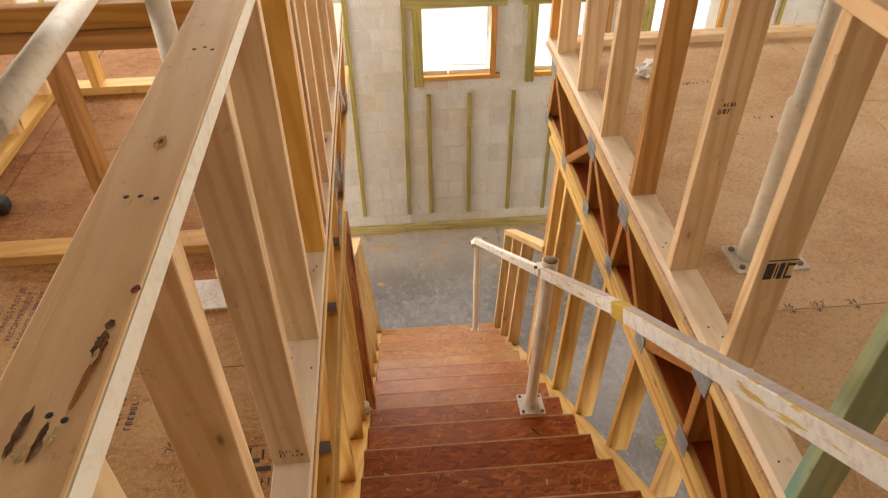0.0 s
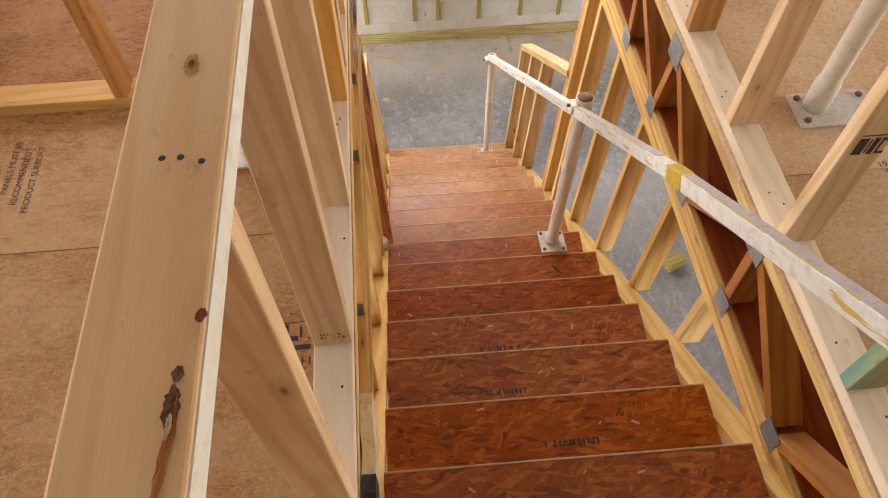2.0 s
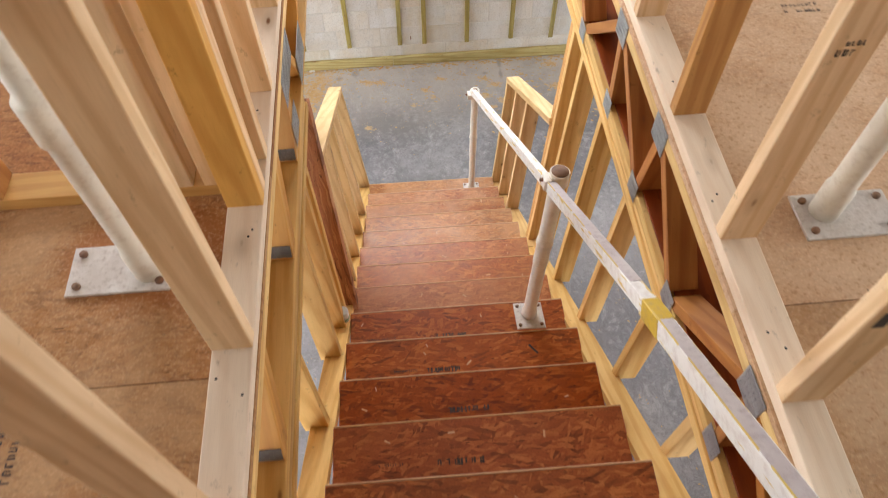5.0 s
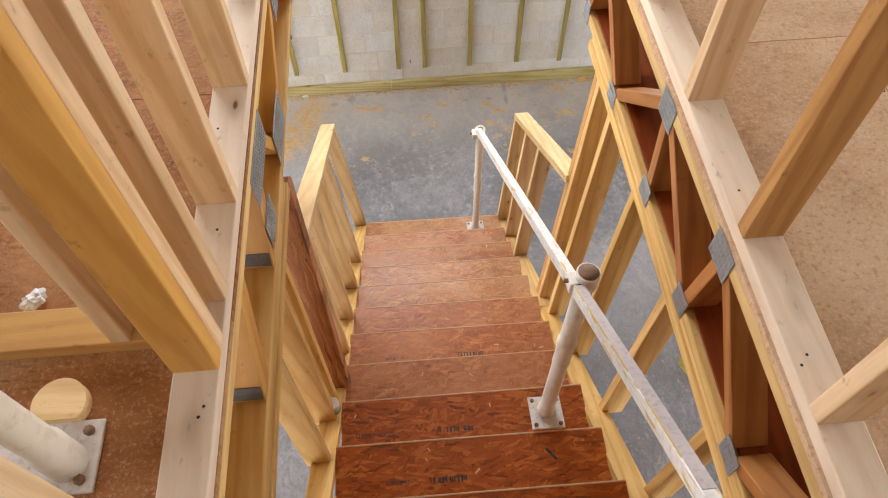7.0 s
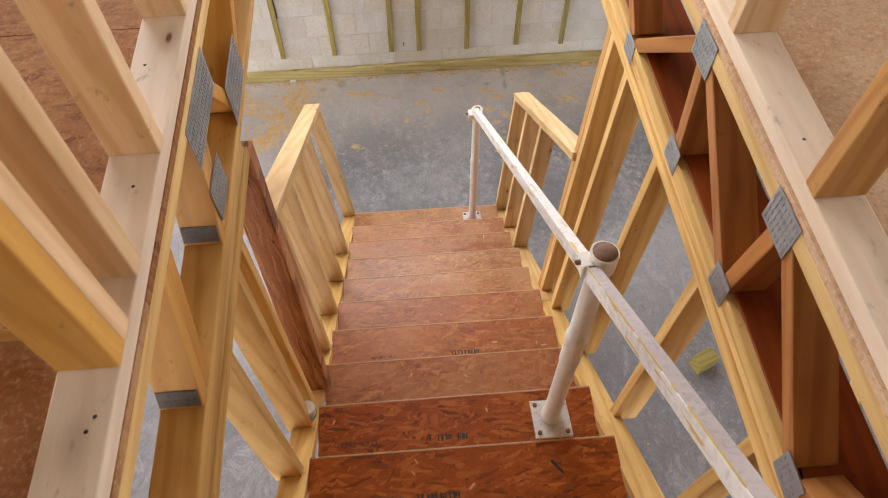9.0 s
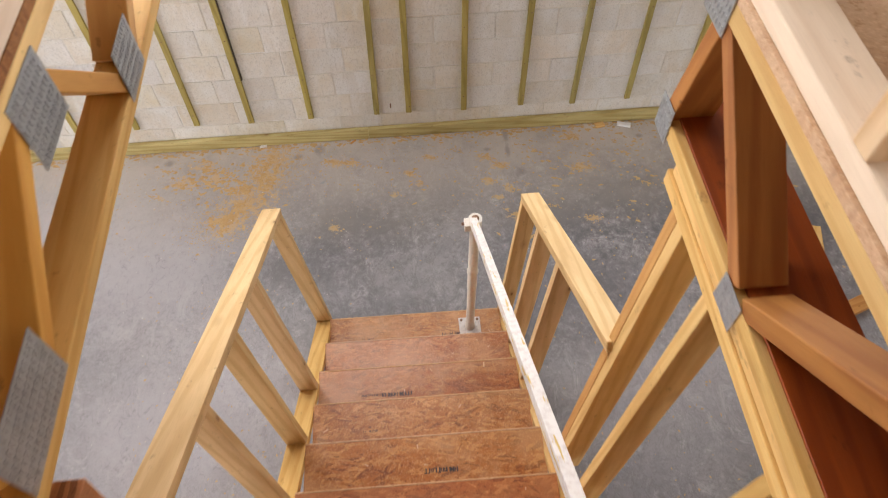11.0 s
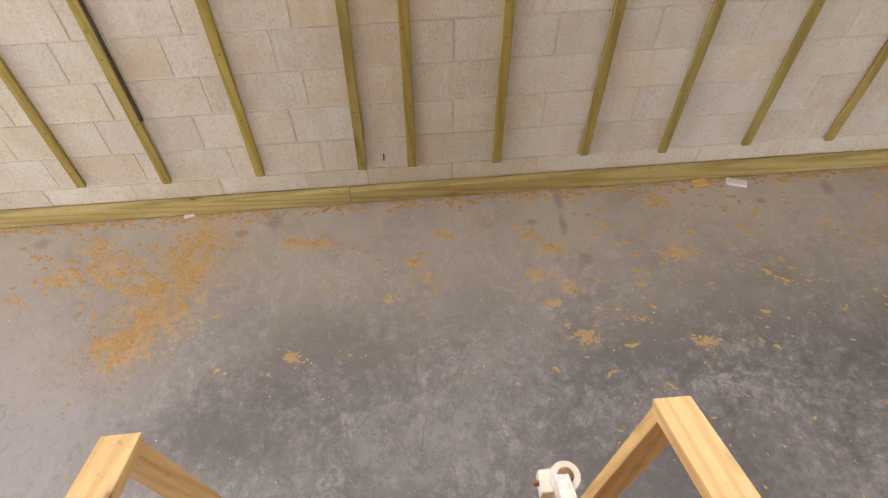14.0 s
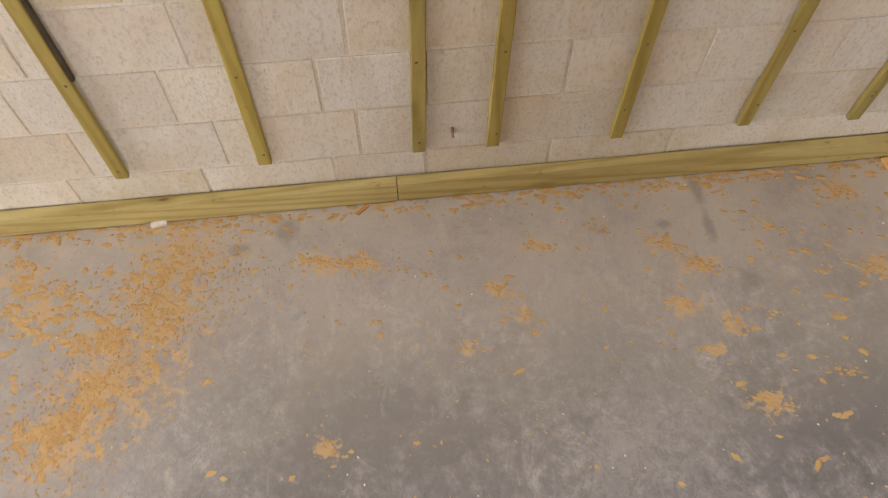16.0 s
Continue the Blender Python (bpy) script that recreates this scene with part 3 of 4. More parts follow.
for x0, x1 in ((-1.25, EDGE_L), (-3.69, -1.25), (-6, -3.69)):
    for y0, y1 in ((-8, -6.62), (-6.62, -5.40), (-5.40, -4.18), (-4.18, -2.96), (-2.96, -2.4)):
        deck_sheet(x0, x1, y0, y1, DECK)
    deck_sheet(x0, x1, -2.4, -1.74, DECK_RED)
    deck_sheet(x0, x1, -1.74, -0.3, DECK_RED)
for x0, x1 in ((EDGE_R, 2.25), (2.25, 4.69), (4.69, 7)):
    for y0, y1 in ((-8, -6.55), (-6.55, -5.33), (-5.33, -4.12), (-4.12, -2.90), (-2.90, -1.68), (-1.68, DECK_END)):
        deck_sheet(x0, x1, y0, y1, DECK_PALE)
for y0, y1 in ((-8, -5.3), (-5.3, TOP_Y - 0.0)):
    deck_sheet(EDGE_L, EDGE_R, y0, y1, DECK)

# ---- stair flight ----
stairs = thing("staircase", "straight flight of rough strand board treads", "staircase")


def tread_bm():
    """A tread with a rounded nose and its riser board, local x across, y down the flight."""
    w = STAIR_X[1] - STAIR_X[0]
    return box_bm(w, RUN + 0.024, 0.028, 0.006)


tread_mesh = mesh_of("tread", tread_bm(), TREAD)
dusty_sheen_mesh = mesh_of("tread", tread_bm(), TREAD_DUSTY_SHEEN)
worn_sheen_mesh = mesh_of("tread", tread_bm(), TREAD_WORN_SHEEN)
edge_mesh = mesh_of("nosing", box_bm(STAIR_X[1] - STAIR_X[0] - 0.003, 0.007, 0.024, 0.002), TREAD_EDGE)
riser_mesh = mesh_of("riser", box_bm(STAIR_X[1] - STAIR_X[0] - 0.01, 0.016, RISE - 0.028), TREAD)
MID_X = sum(STAIR_X) / 2
random.seed(4)
for k in range(1, STEPS):
    y, z = -RUN * (k - 1), RISE * k
    t = part("tread", dusty_sheen_mesh if k <= 5 else worn_sheen_mesh if k <= 8 else tread_mesh, None, stairs, "dusty strand board tread with sheen in its pale colour" if k <= 5 else "")
    t.location = (MID_X + random.uniform(-0.004, 0.004), y - (RUN + 0.024) / 2, z - 0.014)
    t.rotation_euler = (0, 0, random.uniform(-0.003, 0.003) - 0.012)
    n = part("nosing", edge_mesh, None, t, "pale sawn board edge")
    n.location = (0, (RUN + 0.024) / 2 - 0.002, 0.0035)
    r = part("riser", riser_mesh, None, stairs)
    r.location = (MID_X, y - 0.03, z - 0.028 - (RISE - 0.028) / 2)
top_riser = part("riser", riser_mesh, None, stairs)
top_riser.location = (MID_X, TOP_Y - 0.012, FLOOR - 0.02 - (RISE - 0.028) / 2)
for x in (0.025, 0.49, 0.96):
    board("stringer", stairs, (x, -0.20, 0.02), (x, TOP_Y, FLOOR - 0.36), 0.20, S2, PINE, (0, 0, 1))


# ---- framed walls ----
def lower_wall(name, z_sole, x_foot, x_top, x_stud, x_cap, x_cap_end, y_post, label, knee_y, z_knee, slope, studs, knee_studs, lsl):
    """Studs on a raking sole plate beside the stairs, then a raking half wall that leans out a little."""
    w = thing(name, label, "wall", kind="structure")

    def sole(y):
        return z_sole - (RISE / RUN) * y

    z_top = 2.713
    joint = -1.31
    board("sole_plate", w, (x_foot, knee_y - 0.02, sole(knee_y - 0.02) - 0.019), (x_foot, joint + 0.001, sole(joint) - 0.019), S4, S2, PINE, (1, 0, 0))
    board("sole_plate", w, (x_foot, joint - 0.001, sole(joint) - 0.019), (x_foot, TOP_Y, sole(TOP_Y) - 0.019), S4, S2, PINE, (1, 0, 0))
    for y in studs:
        board("stud", w, (x_foot + (x_stud - x_foot) * sole(y) / z_top, y, sole(y) - 0.012), (x_stud, y, z_top), S4, S2, PINE, (1, 0, 0))
    for y in lsl:
        board("stud", w, (x_foot + (x_stud - x_foot) * sole(y) / z_top, y, sole(y) - 0.012), (x_stud, y, z_top), S4, S2, HONEY, (1, 0, 0), "waney honey-brown stud")
    for q, (dx, ys) in enumerate(((0.006 * (1 if x_top < 0.5 else -1), 0.0), (0.0, 0.012))):
        z = z_top + 0.019 + q * (S2 + 0.0015)
        board("top_plate", w, (x_top + dx, y_post - ys, z), (x_top + dx, -6.0, z), S4, S2, PINE, (1, 0, 0))
    for y in knee_studs:
        zt = z_knee + slope * (knee_y - y) - 0.034
        board("stud", w, (x_foot, y, sole(y) - 0.012), (x_cap + (x_cap_end - x_cap) * (knee_y - y) / (knee_y - y_post), y, zt), S4 - 0.003, S2, KNEE, (1, 0, 0))
    run = knee_y - y_post + 0.02
    board("cap_plate", w, (x_cap, knee_y, z_knee - 0.019), (x_cap_end, y_post - 0.02, z_knee - 0.019 + slope * run), S4, S2, KNEE, (1, 0, 0), "sloping flat cap of the half wall")
    board("front_stud", w, (x_foot - 0.002, knee_y - 0.021, 0.0), (x_foot - 0.002, knee_y - 0.021, z_sole + 0.0), S4 - 0.004, S2, KNEE, (1, 0, 0))
    return w


random.seed(8)
wall_left = lower_wall("wall_stair_left", 0.145, -0.052, -0.08, -0.08, -0.148, -0.075, -1.70, "bare timber stud wall along the stairs with a low half wall", 0.07, 1.185, 0.70,
           [-1.97, -2.06, -2.28, -2.70, -3.11, -3.52, -3.93], [0.049, -0.59, -0.95, -1.29, -1.6], [])
board("stud", wall_left, (-0.030, -1.85, 1.50), (-0.074, -1.67, 2.712), S4, 0.062, LSL, (1, 0, 0), "stud of dark red strand lumber")
lower_wall("wall_stair_right", 0.10, 1.036, 1.082, 1.135, 1.094, 1.094, -1.135, "bare timber stud wall along the stairs with a low half wall", 0.046, 1.19, 0.675,
           [-1.178, -1.36, -1.72, -2.12, -2.54, -2.95, -3.36, -3.77], [0.025, -0.3, -0.62], [-1.139])


def guard_wall(name, x0, x1, studs, y0, y1, height, special, label):
    w = thing(name, label, "wall", kind="structure")
    xm = (x0 + x1) / 2
    board("bottom_plate", w, (xm, y0, FLOOR + 0.019), (xm, y1, FLOOR + 0.019), S4, S2, PLATE, (1, 0, 0), "pale flat plate nailed to the deck")
    for y in studs:
        mat = special.get(y, PALE)
        board("stud", w, (xm, y + 0.019, FLOOR + S2), (xm, y + 0.019, FLOOR + height - S2), S4, S2, mat, (1, 0, 0),
              "green treated stud" if mat is TEAL else "")
    board("top_plate", w, (xm, y0, FLOOR + height - 0.019), (xm, y1, FLOOR + height - 0.019), S4, S2, CAP, (1, 0, 0), "flat top plate with nail holes")
    return w


random.seed(3)
guard_l = guard_wall("wall_guard_left", -0.127, -0.038, [-3.98, -3.69, -3.315, -2.915, -2.53, -2.492, -2.38, -2.13, -1.76, -1.36, -0.96], -4.03, -0.32, 1.04,
                     {-2.53: HONEY, -2.492: PALE}, "half wall of pale bare studs beside the stairwell")
guard_r = guard_wall("wall_guard_right", 1.038, 1.127, [-4.3, -3.9, -3.535, -3.139, -2.736, -2.33, -1.92, -1.52, -1.12, -0.94], -4.5, DECK_END, 1.04,
                     {-3.535: TEAL, -2.33: AMBER, -0.94: AMBER}, "half wall of pale bare studs beside the stairwell")
# plate along the open edge of the right deck
edge_r = thing("wall_plate_edge", "pale sole plate along the open edge of the deck", "plate", kind="structure")
board("bottom_plate", edge_r, (1.13, -0.945, FLOOR + 0.019), (6.9, -0.945, FLOOR + 0.019), S4, S2, PALE, (0, 1, 0))
# cross wall on the left deck
cross = thing("wall_cross_left", "bare stud partition standing on the left deck", "wall", kind="structure")
board("bottom_plate", cross, (-0.13, -2.41, FLOOR + 0.019), (-3.6, -2.41, FLOOR + 0.019), S4, S2, HONEY, (0, 1, 0))
for x, mat in ((-0.17, PALE), (-0.235, PALE), (-0.70, AMBER), (-1.9, PALE), (-2.5, PALE)):
    board("stud", cross, (x, -2.41, FLOOR + S2), (x, -2.41, 3.88), S4, S2, mat, (0, 1, 0))
far_l = thing("wall_far_left", "bare stud partition at the far edge of the left deck", "wall", kind="structure")
board("bottom_plate", far_l, (-0.13, -1.2, FLOOR + 0.019), (-1.31, -1.2, FLOOR + 0.019), S4, S2, PINE, (0, 1, 0))
for i in range(2):
    board("stud", far_l, (-0.72 - 0.41 * i, -1.2, FLOOR + S2), (-0.72 - 0.41 * i, -1.2, FLOOR + 2.4), S4, S2, PINE, (0, 1, 0))


# ---- floor trusses ----
def gusset_mesh(w, h, mat=None):
    """Pressed steel plate with rows of tooth slots."""
    bm = box_bm(w, 0.002, h)
    for i in range(int(w / 0.012)):
        for j in range(int(h / 0.02)):
            bmesh.ops.create_cube(bm, size=1, matrix=Matrix.Translation((-w / 2 + 0.008 + 0.012 * i, 0, -h / 2 + 0.012 + 0.02 * j)) @ Matrix.Diagonal((0.004, 0.0045, 0.012, 1)))
    return mesh_of("gusset_plate", bm, mat or STEEL)


Z_TOP, Z_BOT = FLOOR - 0.019, 2.790


def truss(x_face, out, webs, plates, y_end, label, posts=()):
    """An open-web floor truss along y: flat chords, sloping webs, steel plates (y, z, width, height) at the joints; out is +1 when it lies to the right of its face."""
    t = thing("floor_truss", label, "floor truss", "floor trusses")
    xm = x_face + out * S4 / 2
    board("top_chord", t, (xm, -7.9, Z_TOP - 0.019), (xm, y_end, Z_TOP - 0.019), S4, S2, PINE, (1, 0, 0))
    board("bottom_chord", t, (xm, -7.9, Z_BOT + 0.019), (xm, y_end, Z_BOT + 0.019), S4, S2, PINE, (1, 0, 0))
    for yt, yb in webs:
        # right-hand webs get the darker pine, their shade put into the colour
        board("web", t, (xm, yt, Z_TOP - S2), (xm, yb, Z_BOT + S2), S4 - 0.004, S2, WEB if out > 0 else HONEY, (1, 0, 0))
    for y, z, w, h in plates:
        g = part("gusset_plate", gusset_mesh(w, h), None, t, "toothed galvanised steel plate")
        g.location = (x_face - out * 0.002, y, z)
        g.rotation_euler = (0, 0, radians(90))
    for yb in posts:                      # doubled short props with a plate nailed across the foot
        rise, run = Z_TOP - Z_BOT - 2 * S2, 0.115
        a = math.atan(run / rise)
        for q in (0.021, 0.060):
            board("prop", t, (xm, yb + q + run, Z_TOP - S2), (xm, yb + q, Z_BOT + S2), S4 - 0.004, S2, HONEY, (1, 0, 0))
        g = part("gusset_plate", gusset_mesh(0.078, 0.040, DULL), None, t, "toothed galvanised steel plate")
        g.location = (xm, yb + 0.021 + 0.028 * math.sin(a) - 0.0205 * math.cos(a), Z_BOT + S2 + 0.028 * math.cos(a) + 0.0205 * math.sin(a))
        g.rotation_euler = (-a, 0, 0)
    return t


R_PLATES = [(-1.102, 3.118, 0.09, 0.075), (-1.06, 2.818, 0.065, 0.085), (-1.47, 2.80, 0.075, 0.07)]
R_PLATES += [(y, 3.113, 0.10, 0.085) for y in (-1.855, -2.31, -3.08, -3.86, -4.6)] + [(y, 2.822, 0.075, 0.075) for y in (-1.89, -2.26, -2.67, -3.09, -3.5, -4.2)]
R_WEBS = [(-1.12, -1.06), (-1.13, -1.46), (-1.83, -1.50), (-1.85, -1.89), (-1.87, -2.24), (-2.31, -2.27), (-2.33, -2.65), (-3.06, -2.69), (-3.08, -3.09),
          (-3.1, -3.48), (-3.84, -3.52), (-3.88, -4.18), (-4.58, -4.22)]
truss(1.03, 1, R_WEBS, R_PLATES, -1.03, "amber open-web timber floor truss with steel joint plates")
L_PLATES = [(-1.19, 3.068, 0.14, 0.125), (-1.89, 3.076, 0.25, 0.105), (-0.84, 2.868, 0.13, 0.12), (-1.60, 2.89, 0.20, 0.125), (-1.965, 2.908, 0.115, 0.10)]
L_WEBS = [(-0.47, -0.80), (-1.17, -0.87), (-1.22, -1.56), (-1.84, -1.63)]
truss(-0.035, -1, L_WEBS, L_PLATES, -0.32, "amber open-web timber floor truss with steel joint plates", [-2.07, -2.45, -3.05, -3.66])
for x_face in (1.64, 2.25, 2.86):
    truss(x_face, 1, R_WEBS, [], -1.03, "open-web timber floor truss under the deck")
for x_face in (-0.645, -1.255, -1.865):
    truss(x_face, -1, L_WEBS + [(-1.95, -2.05), (-2.33, -2.43), (-2.93, -3.03)], [], -0.32, "open-web timber floor truss under the deck")
# red-brown board over the chord; its darkness also stands for the shade there
chord_cover = thing("bearer_plank", "dark red-brown plank over the truss's bottom chord, shade in its colour", "plank")
board("plank", chord_cover, (1.127, -1.04, Z_BOT + S2 + 0.004), (1.127, -7.8, Z_BOT + S2 + 0.004), 0.156, 0.008, RED, (1, 0, 0))


# ---- stair handrail ----
rail = thing("stair_handrail", "white painted steel handrail with chipped yellow tape", "handrail")


def rail_post(parent, x, y, z, height, r, cap_r):
    p = new("post", mesh_of("post", lathe_bm([(r + 0.006, 0.005), (r + 0.006, 0.03), (r, 0.045), (r, height * 0.42), (r + 0.003, height * 0.425), (r + 0.003, height * 0.455), (r + 0.002, height * 0.46),
                                              (r + 0.002, height * 0.56), (r + 0.006, height * 0.565), (r + 0.006, height * 0.58), (r + 0.001, height * 0.59), (r + 0.001, height * 0.93), (r + 0.008, height * 0.935), (r + 0.008, height)]), WHITE))
    p.parent = parent
    p.location = (x, y, z)
    bp = part("base_plate", box_bm(0.125, 0.135, 0.008, 0.002, (0, -0.01, 0.004)), DIRTY, p)
    for i in (-1, 1):
        for j in (-1, 1):
            part("bolt", lathe_bm([(0.008, 0.008), (0.008, 0.014), (0.004, 0.016)], 8), RUST, p).location = (i * 0.047, j * 0.05 - 0.01, 0)
    # rusty cap; the lower post's smaller disc stands for the dark inside the pipe
    part("cap", lathe_bm([(cap_r, height + 0.0005), (cap_r, height + 0.003), (0.004, height + 0.004)], 18), RUST, p, "rusty pipe cap, on the lower post a disc for its dark hollow")
    part("bracket", box_bm(0.03, 0.05, 0.045, 0.004, (-r - 0.012, 0, height - 0.045)), WHITE, p)
    part("bolt", lathe_bm([(0.007, 0.0), (0.007, 0.012), (0.003, 0.014)], 8), RUST, p).matrix_basis = Matrix.Translation((-r - 0.026, 0, height - 0.035)) @ Euler((0, radians(-90), 0)).to_matrix().to_4x4()
    return p


rail_post(rail, 0.808, -0.115, RISE, 1.06, 0.024, 0.018)
lean = rail_post(rail, 0.797, -2.175, RISE * 10, 0.86, 0.028, 0.031)
lean.rotation_euler = (radians(-6.0), radians(3.0), 0)
board("rail", rail, (0.80, -0.10, 1.215), (0.815, -2.92, 3.245), 0.032, 0.042, RAIL, (1, 0, 0))
board("rail", rail, (0.815, -2.90, 3.228), (0.83, -3.95, 3.92), 0.035, 0.045, RAIL, (1, 0, 0), "white upper length of rail")
up = Vector((0, 0.584, 0.812))
WORN = mottled_material("worn_primer", (0.42, 0.36, 0.35), (0.52, 0.46, 0.44), (0.26, 0.21, 0.2), 8, 0.7, 60, 0.6)
for a, b, hh in (((0.8105, -2.13, 2.677), (0.8153, -2.84, 3.188), 0.0212), ((0.8155, -2.96, 3.268), (0.83, -3.94, 3.913), 0.0228)):
    a, b = Vector(a) + up * hh, Vector(b) + up * hh
    board("worn_face", rail, a, b, 0.028, 0.0016, WORN, (1, 0, 0), "worn mauve-grey top face")
    for f0, f1 in ((0.0, 0.12), (0.16, 0.38), (0.41, 0.55), (0.6, 0.63), (0.68, 0.9)):
        off = Vector((-0.0145, 0, 0))
        board("yellow_line", rail, a.lerp(b, f0) + off, a.lerp(b, f1) + off, 0.0032, 0.0024, YELLOW, (1, 0, 0), "peeling yellow paint line")
# black strip laid on the rail, standing for the dark inside its open end
end = Vector((0.8105, -2.10, 2.655)) + up * 0.0216
board("hollow_end", rail, end, end + Vector((0.0002, -0.03, 0.0216)), 0.022, 0.0016, BLACK, (1, 0, 0), "black strip for the shade in the lower rail's open end")
board("tape", rail, (0.8155, -2.915, 3.238), (0.816, -2.995, 3.291), 0.038, 0.048, YELLOW, (1, 0, 0), "yellow tape band")


# ---- shoring posts on the upper deck ----
def shoring_post(x, y, dx, dy, label):
    t = thing("shoring_post", label, "post", "shoring posts", at=(x, y, FLOOR))
    pipe = part("pipe", lathe_bm([(0.036, 0.008), (0.036, 0.10), (0.031, 0.112), (0.031, 0.46), (0.038, 0.465), (0.038, 0.56), (0.033, 0.568), (0.027, 0.57), (0.027, 2.60)], 22), WHITE, t)
    pipe.location = (dx, dy, 0)
    part("base_plate", box_bm(0.24, 0.135, 0.009, 0.002, (0.0, 0, 0.0045)), DIRTY, t, "paint-spattered steel foot plate")
    for i in (-0.095, 0.095):
        for j in (-0.045, 0.045):
            part("bolt", lathe_bm([(0.010, 0.009), (0.010, 0.016), (0.005, 0.02)], 8), RUST, t).location = (i, j, 0)
    return t


shoring_post(-0.37, -2.662, 0.068, -0.012, "white paint-spattered steel shoring post beside the half wall")
shoring_post(1.385, -2.667, -0.052, 0.012, "white paint-spattered steel shoring post beside the half wall")

# ---- windows and furring on the block wall ----
for i, (a, b) in enumerate(WINDOWS):
    w = thing(f"window_{i + 1}", "open window hole with rough timber surround", "window", kind="structure")
    zb, zt = W_Z
    board("frame", w, (a - 0.045, WALL_Y - 0.02, zb - 0.1), (a - 0.045, WALL_Y - 0.02, zt + 0.1), 0.085, S2, TREATED, (1, 0, 0))
    board("frame", w, (b + 0.03, WALL_Y - 0.02, zb), (b + 0.03, WALL_Y - 0.02, zt), 0.055, S2, AMBER, (1, 0, 0))
    board("frame", w, (a - 0.14, WALL_Y - 0.021, zt + 0.05), (b + 0.14, WALL_Y - 0.021, zt + 0.05), 0.10, S2, TREATED, (0, 0, 1))
    board("sill", w, (a - 0.0, WALL_Y - 0.022, zb - 0.022), (b + 0.1, WALL_Y - 0.022, zb - 0.022), 0.045, 0.044, AMBER, (0, 0, 1), "weathered brown sill board")

strips = thing("furring", "treated timber furring strips nailed to the block wall", "furring", kind="structure")
random.seed(12)
XS = [-3.82, -3.41, -3.0, -2.59, -2.18, -1.78, -1.37, -0.95, -0.565, -0.144, 0.326, 0.557, 0.955, 1.371, 1.752, 2.157, 2.57, 2.97, 3.38, 3.79, 4.2, 4.6]
for x in XS:
    under = any(a - 0.1 < x < b + 0.1 for a, b in WINDOWS)
    z1 = 1.595 if under or 0.5 < x < 3.3 else 3.4
    z0 = 0.235 - 0.014 * max(0, min(2.5, x + 0.6)) + random.uniform(-0.008, 0.008)
    lean = 0.05 if abs(x - 0.326) < 0.01 else random.uniform(-0.008, 0.008)
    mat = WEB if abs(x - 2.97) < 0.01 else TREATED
    off = 0.022 if abs(x + 0.565) < 0.01 else 0.011
    board("furring_strip", strips, (x, WALL_Y - off, z0), (x + lean, WALL_Y - off, z1), 0.040, 0.019, mat, (1, 0, 0))
DARK_EDGE = mottled_material("dark_edge_brown", (0.06, 0.045, 0.03), (0.10, 0.075, 0.045), (0.03, 0.02, 0.015), 18, 0.9, 70, 0.8)
board("bark_edge", strips, (-0.540, WALL_Y - 0.019, 0.62), (-0.546, WALL_Y - 0.019, 3.38), 0.011, 0.017, DARK_EDGE, (1, 0, 0), "narrow dark strip along the furring strip's edge")
nail_mesh = mesh_of("nail", lathe_bm([(0.0045, 0.0), (0.003, 0.0015)], 8), RUST)
for x in XS:
    if -1.5 < x < 3.2:
        for z in (0.31, 0.62, 0.98, 1.38):
            ob = part("nail", nail_mesh, None, strips)
            ob.location = (x + random.uniform(-0.008, 0.008), WALL_Y - (0.0316 if abs(x + 0.565) < 0.01 else 0.0206), z + random.uniform(-0.05, 0.05))
            ob.rotation_euler = (radians(90), 0, 0)
for x0, x1 in ((-5.9, -2.4), (-2.4, 0.25), (0.25, 3.1), (3.1, 6.9)):
    board("wall_base_board", strips, (x0 + 0.001, WALL_Y - 0.024, 0.048), (x1 - 0.001, WALL_Y - 0.024, 0.048), S4, S2, TREATED_PALE, (0, 0, 1), "treated board along the foot of the wall")

# ---- furniture of the upper deck: far partitions, rails, marks ----
header_l = board("top_plate", cross, (-0.13, -2.41, 3.90), (-3.6, -2.41, 3.90), S4, S2, AMBER, (0, 1, 0))
header_b = board("header", cross, (-0.13, -2.392, 3.955), (-3.6, -2.392, 3.955), S2, 0.066, AMBER, (0, 1, 0))
side_l = thing("wall_side_left", "short bare stud partition on the left deck", "wall", kind="structure")
board("bottom_plate", side_l, (-1.36, -2.0, FLOOR + 0.019), (-1.36, -1.26, FLOOR + 0.019), S4, S2, PINE, (1, 0, 0))
for y in (-1.98, -1.62, -1.28):
    board("stud", side_l, (-1.36, y, FLOOR + S2), (-1.36, y, FLOOR + 2.4), S4, S2, PALE, (1, 0, 0))
side_rail = thing("deck_handrail", "grey-white painted pipe rail beside the shoring post", "handrail")
sp = lathe_bm([(0.029, 0.0), (0.029, 0.62)], 18)
sr = part("pipe", sp, WHITE, side_rail)
sr.matrix_basis = Matrix.Translation((-0.43, -3.26, 4.10)) @ Vector((-0.03, 0.6, 0.0)).to_track_quat("Z", "Y").to_matrix().to_4x4()
bag = thing("tool_pouch", "small black rubber tool pouch lying on the deck", "pouch", at=(-1.23, -2.14, FLOOR))
bb = box_bm(0.10, 0.07, 0.06, 0.02, (0, 0, 0.03))
part("pouch", bb, BLACK, bag)

# offcut with a rounded end beside the foot plate
puck = thing("wood_offcut", "pale round wooden disc with one flat side on the deck", "offcut", "offcuts", at=(-0.335, -2.565, FLOOR))
pb = bmesh.new()
pts = [(0.05 * math.cos(radians(a)), 0.05 * math.sin(radians(a))) for a in range(-40, 221, 13)]
low = [pb.verts.new((x, y, 0)) for x, y in pts]
